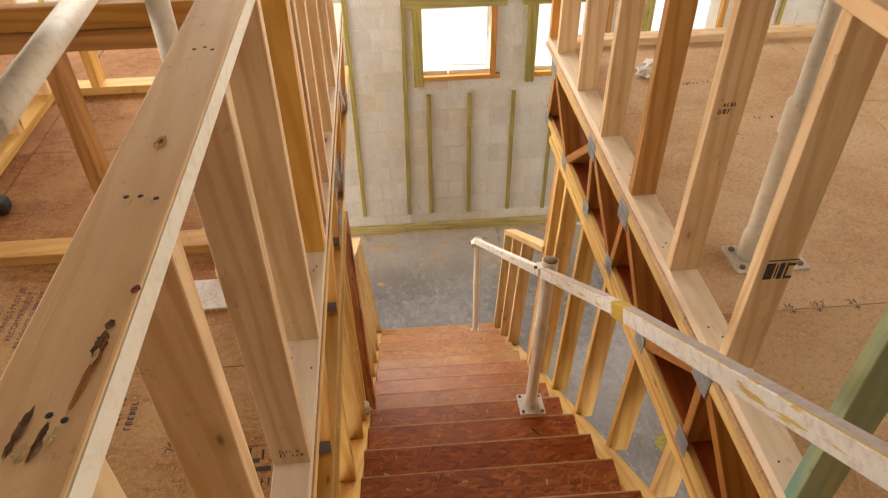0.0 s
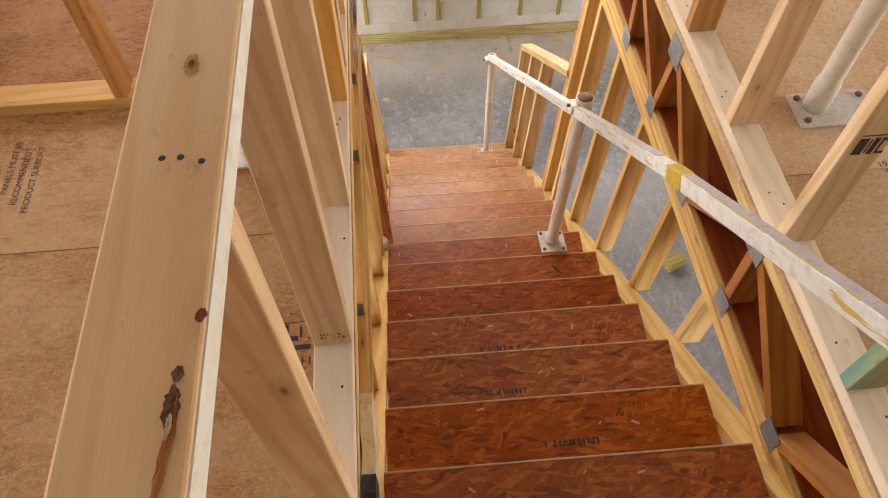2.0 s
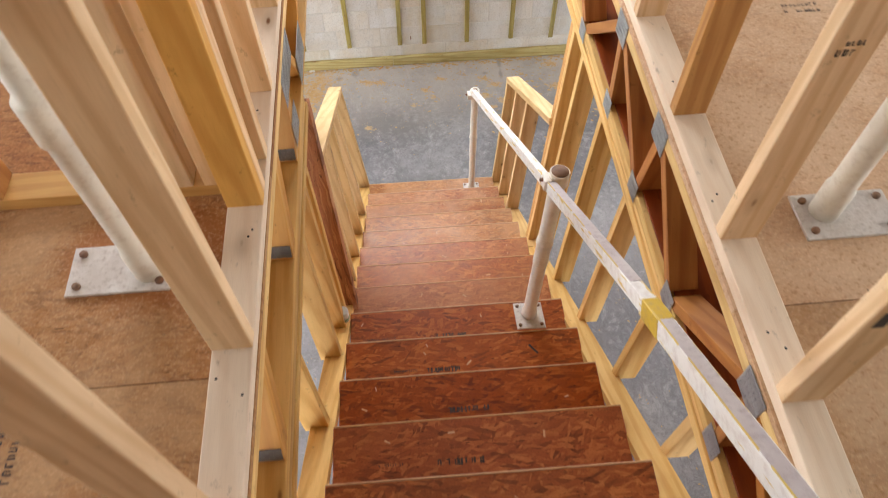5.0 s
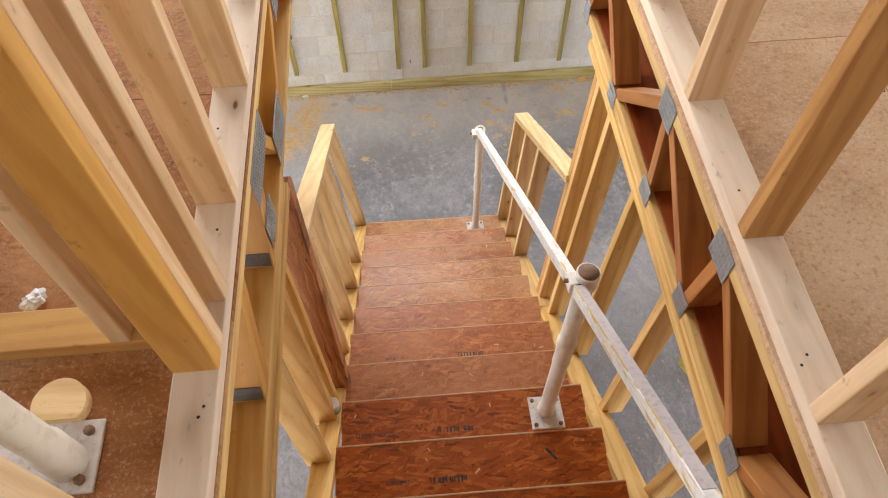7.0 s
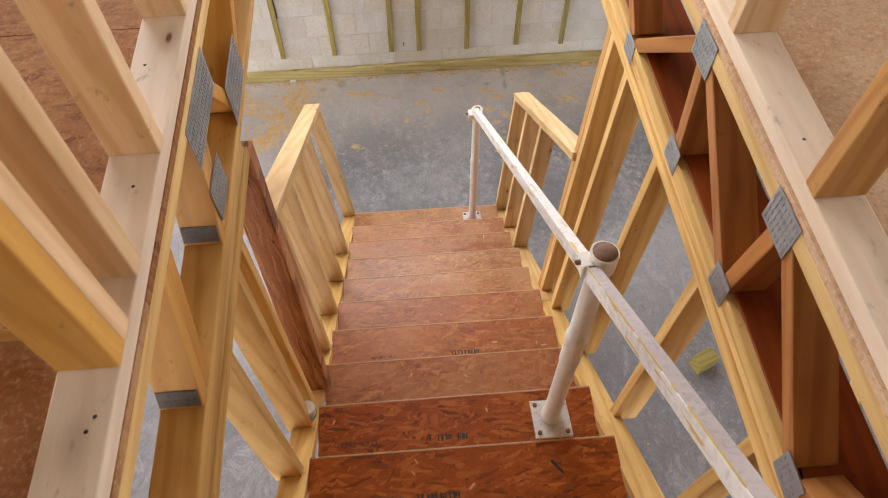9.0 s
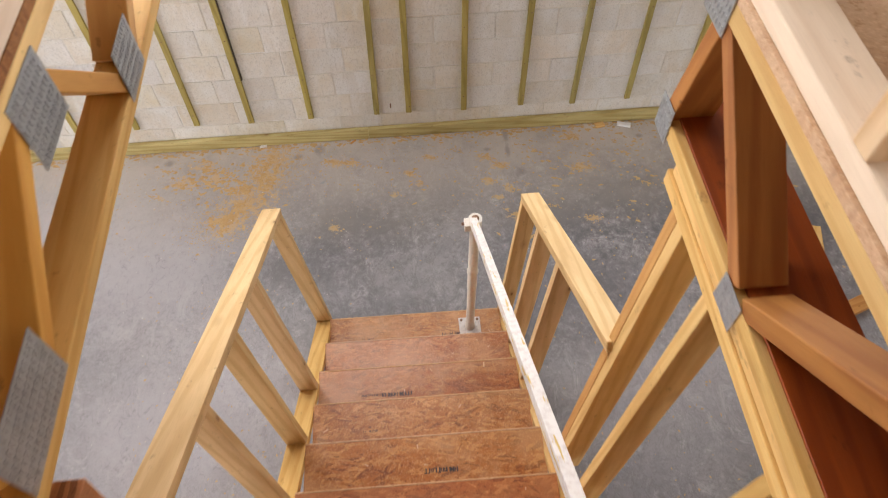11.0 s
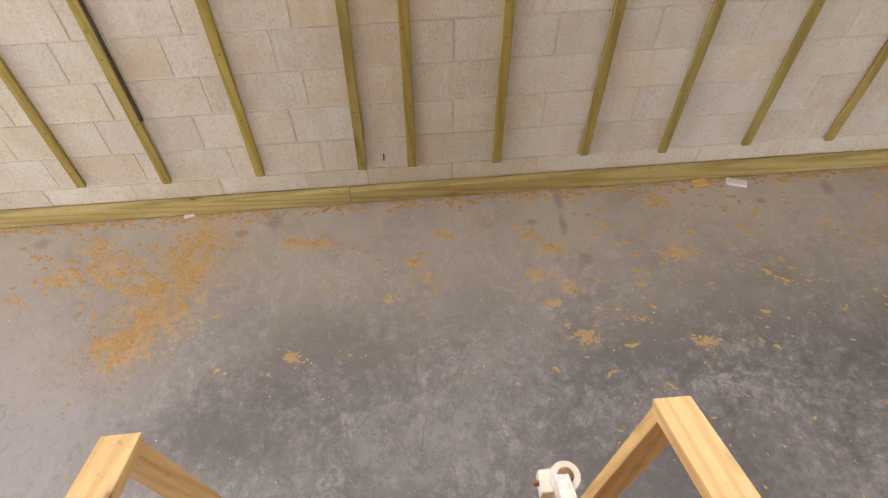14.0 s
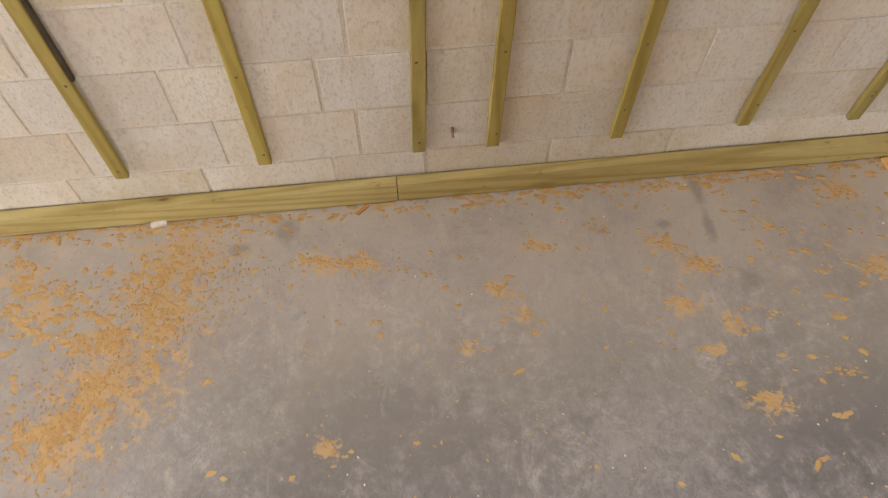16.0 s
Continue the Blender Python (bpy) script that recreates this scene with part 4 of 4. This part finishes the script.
top = [pb.verts.new((x, y, 0.028)) for x, y in pts]
pb.faces.new(list(reversed(low)))
pb.faces.new(top)
for i in range(len(pts)):
    pb.faces.new((low[i], low[(i + 1) % len(pts)], top[(i + 1) % len(pts)], top[i]))
part("block", pb, KNEE, puck)

# torn board end and black felt at the edge of the left deck
torn = thing("torn_board", "torn pale board end with black felt under the deck edge", "board")
random.seed(5)
tb = box_bm(0.03, 0.24, 0.13, 0.0)
bmesh.ops.subdivide_edges(tb, edges=tb.edges[:], cuts=5, use_grid_fill=True)
for v in tb.verts:
    n3 = noise.noise(v.co * 40)
    v.co += Vector((n3 * 0.006, n3 * 0.012 if v.co.y < 0 else 0, n3 * 0.02 if v.co.z < 0 else 0))
t1 = part("board_end", tb, FOAM, torn)
t1.location = (-0.018, -3.53, 3.065)
fb = box_bm(0.03, 0.2, 0.10, 0.0)
bmesh.ops.subdivide_edges(fb, edges=fb.edges[:], cuts=4, use_grid_fill=True)
for v in fb.verts:
    v.co += Vector((0, 0, noise.noise(v.co * 30) * 0.02))
t2 = part("felt", fb, BLACK, torn)
t2.location = (-0.016, -3.70, 3.10)


# ---- printed marks ----
def stamp(text, parent, x, y, z, turn, size, label):
    cu = bpy.data.curves.new("stamp", "FONT")
    cu.body, cu.size = text, size
    tmp = bpy.data.objects.new("stamp_curve", cu)
    me = bpy.data.meshes.new_from_object(tmp)
    bpy.data.objects.remove(tmp)
    me.materials.clear()
    me.materials.append(INK)
    ob = new("stamp", me)
    ob.parent = parent
    ob.location = (x, y, z)
    ob.rotation_euler = (0, 0, radians(turn))
    ob["label"] = label
    return ob


def bars(name, parent, x, y, z, turn, sizes, label):
    """Unreadable print as plain bars: (offset, offset, width, height) each."""
    bm = bmesh.new()
    for u, v, w, h in sizes:
        vs = [bm.verts.new((u + a * w, v + b * h, 0)) for a, b in ((0, 0), (1, 0), (1, 1), (0, 1))]
        bm.faces.new(vs)
    ob = part(name, bm, INK, parent, label)
    ob.location = (x, y, z)
    ob.rotation_euler = (0, 0, radians(turn))
    return ob


def word(n, h, seed, gap=0.25):
    rnd = random.Random(seed)
    out, u = [], 0.0
    for _ in range(n):
        w, hh = h * rnd.uniform(0.14, 0.26), h * rnd.uniform(0.75, 1.0)
        if rnd.random() > 0.12:
            out.append((u, 0, w, hh))
            kind = rnd.random()
            if kind < 0.3:
                out.append((u + w, hh - h * 0.17, h * 0.26, h * 0.17))
            elif kind < 0.55:
                out.append((u + w, 0, h * 0.26, h * 0.17))
            elif kind < 0.8:
                out.append((u + w, hh * 0.4, h * 0.2, h * 0.16))
            if rnd.random() < 0.4:
                out.append((u + h * 0.36, h * 0.1, w * 0.8, hh * 0.8))
        u += h * 0.55 + h * gap
    return out


ZS = FLOOR + 0.0012
for txt, y in (("16", -3.03), ("19.2", -3.12), ("24", -3.23), ("19.2", -3.62), ("16", -3.5)):
    stamp(txt, deck, -0.385, y, ZS, 90, 0.034, "black spacing number printed on the deck")
    bars("cross_mark", deck, -0.375, y + 0.012, ZS, 90, [(-0.008, 0, 0.018, 0.003), (-0.0005, -0.008, 0.003, 0.018)], "black plus mark")
for txt, x in (("16", 1.345), ("19.2", 1.425), ("24", 1.545)):
    stamp(txt, deck, x, -2.895, ZS, 0, 0.028, "black spacing number printed on the deck")
    bars("cross_mark", deck, x + 0.018, -2.912, ZS, 0, [(-0.008, 0, 0.018, 0.003), (-0.0005, -0.008, 0.003, 0.018)], "black plus mark")
stamp("VERS LE HAUT", deck, -0.53, -3.66, ZS, 90, 0.036, "black words printed on the deck")
bars("stamp", deck, -0.51, -3.15, ZS, 90, word(6, 0.02, 1) + [(u, 0.035, w, h) for u, v, w, h in word(7, 0.02, 2)], "black print on the deck")
bars("stamp", deck, -0.24, -3.345, ZS, 2, word(7, 0.02, 3), "black print on the deck")
bars("stamp", deck, -0.225, -3.305, ZS, 2, [(0, 0, 0.085, 0.013), (0, 0.016, 0.004, 0.06), (0, 0.073, 0.085, 0.002), (0.02, 0.025, 0.014, 0.045), (0.02, 0.025, 0.036, 0.013), (0.06, 0.032, 0.006, 0.03)], "black square maker's mark on the deck")
bars("stamp", deck, 1.30, -3.54, ZS, 180, word(4, 0.018, 4) + [(u - 0.02, 0.035, w, h) for u, v, w, h in word(3, 0.018, 5)], "black print on the deck")
bars("stamp", deck, 1.42, -3.50, ZS, 180, word(5, 0.018, 6) + [(u, -0.032, w, h) for u, v, w, h in word(2, 0.018, 7)], "black print on the deck")
bars("stamp", deck, 1.52, -1.87, ZS, 0, word(9, 0.016, 8) + [(u, -0.028, w, h) for u, v, w, h in word(10, 0.016, 9)], "black print on the deck")
bars("stamp", deck, 1.45, -1.45, ZS, 4, word(14, 0.022, 10), "blue-black print on the deck")
bars("stamp", deck, 1.75, -1.78, ZS, -3, word(10, 0.022, 11), "blue-black print on the deck")
for i, ch in enumerate([c for c in stairs.children if c.name.startswith("tread")]):
    rnd = random.Random(50 + i)
    if i % 2 == 0 or i > 8:
        s = word(rnd.randint(9, 12), 0.024, 60 + i, 0.05)
        bars("stamp", ch, rnd.uniform(-0.06, 0.38), -0.004, 0.0152, 180, [(u, v, w * 1.2, h) for u, v, w, h in s], "worn black print along the tread edge")
    if i % 3 != 1 and i != 8:
        bars("stamp", ch, rnd.uniform(-0.3, -0.15), -0.006, 0.0152, 180, word(rnd.randint(6, 14), 0.012, 90 + i, 0.1), "worn black print along the tread edge")
treads = [c for c in stairs.children if c.name.startswith("tread")]
bars("stamp", treads[9], 0.275, 0.068, 0.0152, -52, [(0, 0, 0.055, 0.010)], "short black marker stroke")
stamp("STAIR TREAD", treads[8], -0.29, -0.006, 0.0152, 180, 0.026, "worn black words printed on the tread")
for txt, x, y in (("PANELS MUST BE", -0.975, -2.76), ("RECOMMENDED", -0.94, -2.80), ("PRODUCT SUPPORT", -0.905, -2.83), ("INSTALL", -1.01, -2.76)):
    stamp(txt, deck, x, y, ZS, 90, 0.026, "black words printed on the deck")
chip_mesh = mesh_of("wood_chip", box_bm(0.022, 0.006, 0.002, 0.0), TREAD_EDGE)
chip_rng = random.Random(15)
for i, ch in enumerate(treads):
    for _ in range(3):
        c = part("wood_chip", chip_mesh, None, ch, "pale loose splinter")
        c.location = (chip_rng.uniform(-0.46, 0.46), chip_rng.uniform(-0.01, 0.11), 0.0152)
        c.rotation_euler = (0, 0, chip_rng.uniform(0, 3.1))
        c.scale = (chip_rng.uniform(0.5, 1.2),) * 3
# grade stamps and nail marks on the framing
rs = bars("stamp", guard_r, 1.055, -3.1395, 3.53, 0, [(0, 0, 0.022, 0.05), (0.026, 0.004, 0.004, 0.042), (0.033, 0, 0.012, 0.05), (0.05, 0, 0.005, 0.05), (0.055, 0.0, 0.016, 0.008), (0.055, 0.04, 0.016, 0.008), (0, 0.056, 0.075, 0.004)], "black grade mark on the stud")
rs.rotation_euler = (radians(90), 0, 0)
rs2 = bars("stamp", guard_r, 1.055, -2.7375, 3.75, 0, word(4, 0.016, 21) + [(u, 0.022, w, h) for u, v, w, h in word(5, 0.012, 22)], "black grade mark on the stud")
rs2.rotation_euler = (radians(90), 0, 0)
ls = bars("stamp", guard_l, -0.105, -3.3165, 3.235, 0, word(6, 0.012, 23) + [(u, 0.016, w, h) for u, v, w, h in word(6, 0.01, 24)], "grey grade mark on the stud")
ls.rotation_euler = (radians(90), 0, 0)
hole_mesh = mesh_of("nail_hole", lathe_bm([(0.0034, 0.0), (0.0024, 0.0005)], 7), BLACK)
random.seed(31)
Z_CAP = FLOOR + 1.04
for y in (-3.93, -3.635, -3.24, -2.85, -2.46):
    for x in (-0.088, -0.072, -0.057):
        ob = part("nail_hole", hole_mesh, None, guard_l)
        ob.location = (x + random.uniform(-0.003, 0.003), y + random.uniform(-0.005, 0.005), Z_CAP)
for w, x0, zz in ((guard_l, -0.083, FLOOR + S2), (guard_r, 1.083, FLOOR + S2)):
    for y in [-3.6, -3.5, -3.42, -3.02, -2.98, -2.62, -2.6, -2.2, -1.9]:
        ob = part("nail_hole", hole_mesh, None, w)
        ob.location = (x0 + random.uniform(-0.03, 0.03), y, zz)


def gouge_bm(length, width, seed):
    bm = bmesh.new()
    rnd = random.Random(seed)
    ring = []
    for i in range(30):
        a = 2 * math.pi * i / 30
        ring.append(bm.verts.new((length / 2 * math.cos(a) * rnd.uniform(0.75, 1.1), width / 2 * math.sin(a) * rnd.uniform(0.55, 1.1), rnd.uniform(0.0004, 0.0016))))
    mid = bm.verts.new((0, 0, 0.0006))
    for i in range(30):
        bm.faces.new((ring[i], ring[(i + 1) % 30], mid))
    return bm


TORN = mottled_material("torn_grain", (0.17, 0.075, 0.03), (0.10, 0.042, 0.018), (0.36, 0.22, 0.10), 60, 0.9, 140, 0.8)
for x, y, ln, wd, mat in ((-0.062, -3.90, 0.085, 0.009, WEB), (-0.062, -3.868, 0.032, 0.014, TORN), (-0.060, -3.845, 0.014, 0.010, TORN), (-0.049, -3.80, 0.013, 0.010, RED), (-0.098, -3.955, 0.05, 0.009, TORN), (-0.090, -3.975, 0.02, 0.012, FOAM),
                          (-0.080, -3.965, 0.04, 0.008, TORN), (-0.072, -3.96, 0.018, 0.010, FOAM), (-0.062, -3.882, 0.020, 0.005, FOAM), (-0.085, -3.53, 0.030, 0.017, HONEY), (-0.085, -3.53, 0.012, 0.007, TORN)):
    g = part("gouge", gouge_bm(ln, wd, int(abs(x * y) * 9000)), mat, guard_l, "torn dark gouge in the plate")
    g.location = (x + 0.008, y + 0.012, Z_CAP + (0.0006 if mat is FOAM or ln < 0.013 else 0))
    g.rotation_euler = (0, 0, radians(84))
# cream strip puts the daylight on the plate's stair-side edge into colour
slab_part("painted_edge", guard_l, -0.0378, -0.0362, -4.02, -2.6, FLOOR + 1.04 - S2 + 0.003, FLOOR + 1.04 - 0.003, CREAM, 0.0, "cream strip for the lit edge of the top plate")
board("lower_plate", guard_l, (-0.127, -4.06, FLOOR + 1.04 - 0.057), (-0.037, -4.06, FLOOR + 1.04 - 0.057), S4, S2, PALE, (0, 1, 0))

# ---- clutter on the slab ----
def offcut(x, y, z, lx, ly, lz, turn, mat, label, tilt=0):
    t = thing("wood_offcut", label, "offcut", "offcuts", at=(x, y, z))
    o = part("block", box_bm(lx, ly, lz, 0.002, (0, 0, lz / 2)), mat, t)
    o.rotation_euler = (0, radians(tilt), radians(turn))
    return t


offcut(2.16, 1.565, 0, 0.10, 0.034, 0.019, -18, PAPER, "pale splintered offcut near the wall board")
offcut(1.98, 1.58, 0, 0.07, 0.05, 0.012, 8, PINE, "short pine offcut near the wall board")
offcut(-0.53, 1.60, 0, 0.05, 0.02, 0.012, 10, PAPER, "small white chip near the wall board")
offcut(0.13, 1.585, 0, 0.05, 0.012, 0.008, 40, AMBER, "thin bark sliver near the wall board")
offcut(2.16, -1.26, 0, 0.14, 0.09, 0.11, 24, TREATED, "stack of treated offcuts standing on the slab")
offcut(3.01, -1.24, 0, 0.10, 0.07, 0.05, 15, AMBER, "brown offcut on the slab under the deck")
offcut(3.03, -1.56, 0, 0.22, 0.06, 0.03, 60, PINE, "pine offcut on the slab under the deck")
offcut(3.15, 0.34, 0, 0.34, 0.09, 0.038, 75, PINE, "pine offcut lying on the slab")
offcut(3.2, -0.12, 0, 0.3, 0.09, 0.05, 20, AMBER, "brown offcut lying on the slab")
paper = thing("paper_scrap", "crumpled white paper scrap on the slab", "paper", at=(3.0, 1.39, 0))
pm = bmesh.new()
bmesh.ops.create_icosphere(pm, subdivisions=3, radius=0.035)
for v in pm.verts:
    v.co += v.co.normalized() * noise.noise(v.co * 60) * 0.02
    v.co = Vector((v.co.x * 1.3, v.co.y, max(0, v.co.z * 0.6 + 0.018)))
part("paper", pm, PAPER, paper)
for x, y, z, size, lab in ((1.44, -1.31, FLOOR, 1.5, "crumpled white plastic scrap on the upper deck"), (-0.445, -2.325, FLOOR, 0.55, "small white scrap behind the sole plate")):
    bit = copy_thing(paper, pose(x, y, z, 0, 0, 40) @ Matrix.Scale(size, 4))
    tagged(bit, lab)
tube = thing("caulk_cap", "short white plastic tube lying on the slab", "tube", at=(-0.43, 0.075, 0.0152))
tu = part("tube", lathe_bm([(0.006, -0.03), (0.012, -0.028), (0.012, 0.012), (0.007, 0.016), (0.007, 0.03)], 14), PAPER, tube)
tu.rotation_euler = (radians(90), 0, radians(8))
tu.scale = (1.25, 1.25, 1.25)
cup = thing("plastic_cup", "small clear-white cup standing on the sloping plate", "cup", at=(-0.03, -2.04, 1.70))
part("body", lathe_bm([(0.020, 0.0), (0.024, 0.004), (0.026, 0.06), (0.027, 0.075), (0.023, 0.078)], 18), PAPER, cup)
part("band", lathe_bm([(0.0272, 0.02), (0.0276, 0.021), (0.0276, 0.032), (0.0272, 0.033)], 18), TEAL, cup, "green label band")

anchor = thing("anchor_bolt", "small rusty anchor eye in the block wall", "bolt", at=(0.43, WALL_Y, 0.29))
part("eye", lathe_bm([(0.010, -0.004), (0.014, 0.0), (0.010, 0.004)], 12), RUST, anchor).rotation_euler = (0, radians(90), 0)
part("shank", lathe_bm([(0.004, 0.0), (0.004, 0.03)], 8), RUST, anchor).rotation_euler = (radians(90), 0, 0)

# ---- sawdust on the slab ----
rng = random.Random(77)
dust = bmesh.new()


def blot(x, y, r, stretch, turn, h):
    n = 11
    ring, inner = [], []
    c, s = math.cos(turn), math.sin(turn)
    for i in range(n):
        a = 2 * math.pi * i / n
        k = rng.uniform(0.55, 1.25)
        for lst, f, z in ((ring, 1.0, 0.0003), (inner, 0.55, h * rng.uniform(0.5, 1.2))):
            u, v = r * stretch * k * f * math.cos(a), r * k * f * math.sin(a)
            lst.append(dust.verts.new((x + u * c - v * s, y + u * s + v * c, z)))
    mid = dust.verts.new((x, y, h))
    for i in range(n):
        j = (i + 1) % n
        dust.faces.new((ring[i], ring[j], inner[j], inner[i])).smooth = True
        dust.faces.new((inner[i], inner[j], mid)).smooth = True


def fleck(x, y, r):
    a = rng.uniform(0, 6.28)
    q = rng.uniform(0.3, 0.6)
    z = 0.0006 + rng.uniform(0, 0.002)
    c, s = math.cos(a) * r, math.sin(a) * r
    vs = [dust.verts.new(p) for p in ((x - c, y - s, z), (x + s * q, y - c * q, z + r * 0.35), (x + c, y + s, z + 0.001), (x - s * q, y + c * q, z))]
    dust.faces.new(vs)


for i in range(620):                     # the long swept heap
    f = rng.random() ** 0.9
    w = 0.025 + 0.055 * math.sin(math.pi * min(1, f * 1.1)) * (0.6 + 0.8 * abs(noise.noise(Vector((f * 9, 2.2, 0.3)))))
    x, y = -0.42 - 0.40 * f + rng.gauss(0, w * 1.25), 1.50 - 0.64 * f + rng.gauss(0, 0.05)
    if noise.noise(Vector((x * 11, y * 11, 0.7))) < -0.08:
        continue
    blot(x, y, rng.uniform(0.003, 0.015), rng.uniform(1, 2.0), rng.uniform(0, 3.1), rng.uniform(0.0008, 0.0028))
for i in range(150):                      # thinner spill to the west of it
    blot(-0.85 + rng.gauss(0, 0.2), 1.33 + rng.gauss(0, 0.08), rng.uniform(0.003, 0.014), rng.uniform(1, 2.4), rng.uniform(-0.5, 0.6), rng.uniform(0.001, 0.004))
for x, y, n in [(-0.03, 1.40, 60), (0.06, 1.385, 50), (0.13, 1.385, 60), (0.53, 1.24, 40), (0.59, 1.15, 20), (0.414, 1.06, 14), (0.0, 0.807, 18), (0.68, 1.385, 40), (1.09, 1.35, 50), (1.18, 1.26, 60), (1.09, 1.13, 40),
                (1.22, 1.05, 30), (1.25, 0.80, 50), (1.14, 0.97, 16), (1.75, 1.49, 50), (1.72, 1.19, 40), (1.82, 1.18, 30), (1.75, 0.73, 40), (1.5, 0.86, 18), (-1.10, 1.28, 60), (-1.25, 1.19, 50), (-0.95, 1.50, 50), (-0.8, 1.38, 40), (-1.2, 1.42, 30),
                (0.30, 1.33, 14), (0.87, 1.44, 20), (1.45, 1.38, 16), (1.35, 1.07, 14), (2.1, 1.30, 24), (2.2, 1.0, 24)]:
    for _ in range(n):
        f = rng.gauss(0, 1)
        blot(x + 0.032 * f, y - 0.012 * f + rng.gauss(0, 0.012), rng.uniform(0.0015, 0.0065), rng.uniform(1.0, 2.2), rng.uniform(-0.9, 0.2), rng.uniform(0.001, 0.003))
for _ in range(190):
    x = rng.uniform(-1.6, 2.6)
    y = 1.6 - abs(rng.gauss(0, 0.32)) if rng.random() < 0.6 else rng.uniform(0.6, 1.5)
    blot(x, y, rng.uniform(0.002, 0.009), rng.uniform(1.0, 2.6), rng.uniform(-1, 1), rng.uniform(0.0008, 0.003))
for _ in range(420):                      # crumbs trodden about east of the stairs
    x, y = rng.uniform(1.3, 3.3), 1.58 - abs(rng.gauss(0, 0.42))
    if noise.noise(Vector((x * 4, y * 6, 3.1))) > -0.05:
        blot(x, y, rng.uniform(0.002, 0.010), rng.uniform(1.0, 2.8), rng.uniform(-0.9, 0.3), rng.uniform(0.0008, 0.003))
for _ in range(700):                      # line of dust caught against the wall board
    blot(rng.uniform(-2.6, 3.4), 1.606 - abs(rng.gauss(0, 0.03)), rng.uniform(0.002, 0.011), rng.uniform(1.2, 2.6), rng.uniform(-0.3, 0.3), rng.uniform(0.001, 0.005))
for _ in range(5200):
    if rng.random() < 0.5:
        f = rng.random()
        x, y = -0.33 - 0.55 * f + rng.gauss(0, 0.11), 1.47 - 0.66 * f + rng.gauss(0, 0.09)
    else:
        x, y = rng.uniform(-2.4, 3.2), 1.6 - abs(rng.gauss(0, 0.45))
    if y < 1.6:
        fleck(x, y, rng.uniform(0.002, 0.007))
for _ in range(500):
    fleck(rng.uniform(1.25, 3.0), rng.uniform(-3.0, 0.6), rng.uniform(0.003, 0.012))
for _ in range(250):
    fleck(rng.uniform(-1.2, -0.25), rng.uniform(-1.6, 0.4), rng.uniform(0.003, 0.010))
heap = new("sawdust", mesh_of("sawdust", dust, SAWDUST))
tagged(heap, "orange sawdust and wood chips strewn on the slab", "sawdust", kind="stuff")

# grit and pale specks on the slab
grit = bmesh.new()
for _ in range(300):
    x, y, r = rng.uniform(-2.2, 3.2), rng.uniform(-0.8, 1.6), rng.uniform(0.0012, 0.0042)
    vs = [grit.verts.new((x + r * math.cos(a + rng.uniform(-0.4, 0.4)), y + r * math.sin(a), 0.0005 + rng.uniform(0, r * 0.8))) for a in (0, 1.6, 3.1, 4.7)]
    grit.faces.new(vs)
tagged(new("grit", mesh_of("grit", grit, MORTAR)), "pale mortar crumbs scattered on the slab", "grit", kind="stuff")

# ---- blocks of the wall, one by one ----
H = 0.2035
block_meshes = {}


def block_mesh(w):
    key = round(w, 3)
    if key not in block_meshes:
        bm = bmesh.new()
        bmesh.ops.create_cube(bm, size=1)
        for v in bm.verts:
            v.co = Vector((v.co.x * (w - 0.009), v.co.y * 0.05, v.co.z * (H - 0.009)))
        front = [e for e in bm.edges if all(v.co.y < 0 for v in e.verts)]
        bmesh.ops.bevel(bm, geom=front, offset=0.0025, segments=1, affect="EDGES")
        block_meshes[key] = mesh_of("concrete_block", bm, BLOCK)
    return block_meshes[key]


def block_cuts(row):
    right = [0.75 + 0.4 * i for i in range(0, 16)] if row % 2 == 0 else [0.55 + 0.4 * i for i in range(0, 17)]
    left = [0.06 - 0.4 * i for i in range(0, 16)] if row % 2 == 0 else [0.15 - 0.4 * i for i in range(0, 16)]
    mid = [0.35] if row % 2 == 0 else []
    return sorted(q for q in left + mid + right if -6 < q < 7)


random.seed(21)
rest = bmesh.new()
for row in range(29):
    z = 0.005 + H * (row + 0.5)
    cuts = block_cuts(row)
    for a, b in zip(cuts, cuts[1:]):
        pieces = [(a, b)]
        if W_Z[0] - 0.05 < z < W_Z[1] + 0.05:
            for wa, wb in WINDOWS:
                nxt = []
                for p, q in pieces:
                    if q <= wa or p >= wb:
                        nxt.append((p, q))
                    else:
                        if p < wa - 0.03:
                            nxt.append((p, wa))
                        if q > wb + 0.03:
                            nxt.append((wb, q))
                pieces = nxt
        if 4.0 < z < 5.5:
            pieces = [(p, q) for p, q in pieces if q < -2.6 or p > 1.2]
        for p, q in pieces:
            y = WALL_Y + 0.025 + random.uniform(-0.0012, 0.0008)
            if row < 12 and -2.6 < p < 4.4 and q - p > 0.02:
                ob = part("concrete_block", block_mesh(q - p), None, wall_north)
                ob.location = ((p + q) / 2, y, z)
            else:
                for v in bmesh.ops.create_cube(rest, size=1)["verts"]:
                    v.co = Vector(((p + q) / 2 + v.co.x * (q - p - 0.009), y + v.co.y * 0.05, z + v.co.z * (H - 0.009)))
tagged(part("far_blocks", rest, BLOCK, wall_north), kind="stuff")
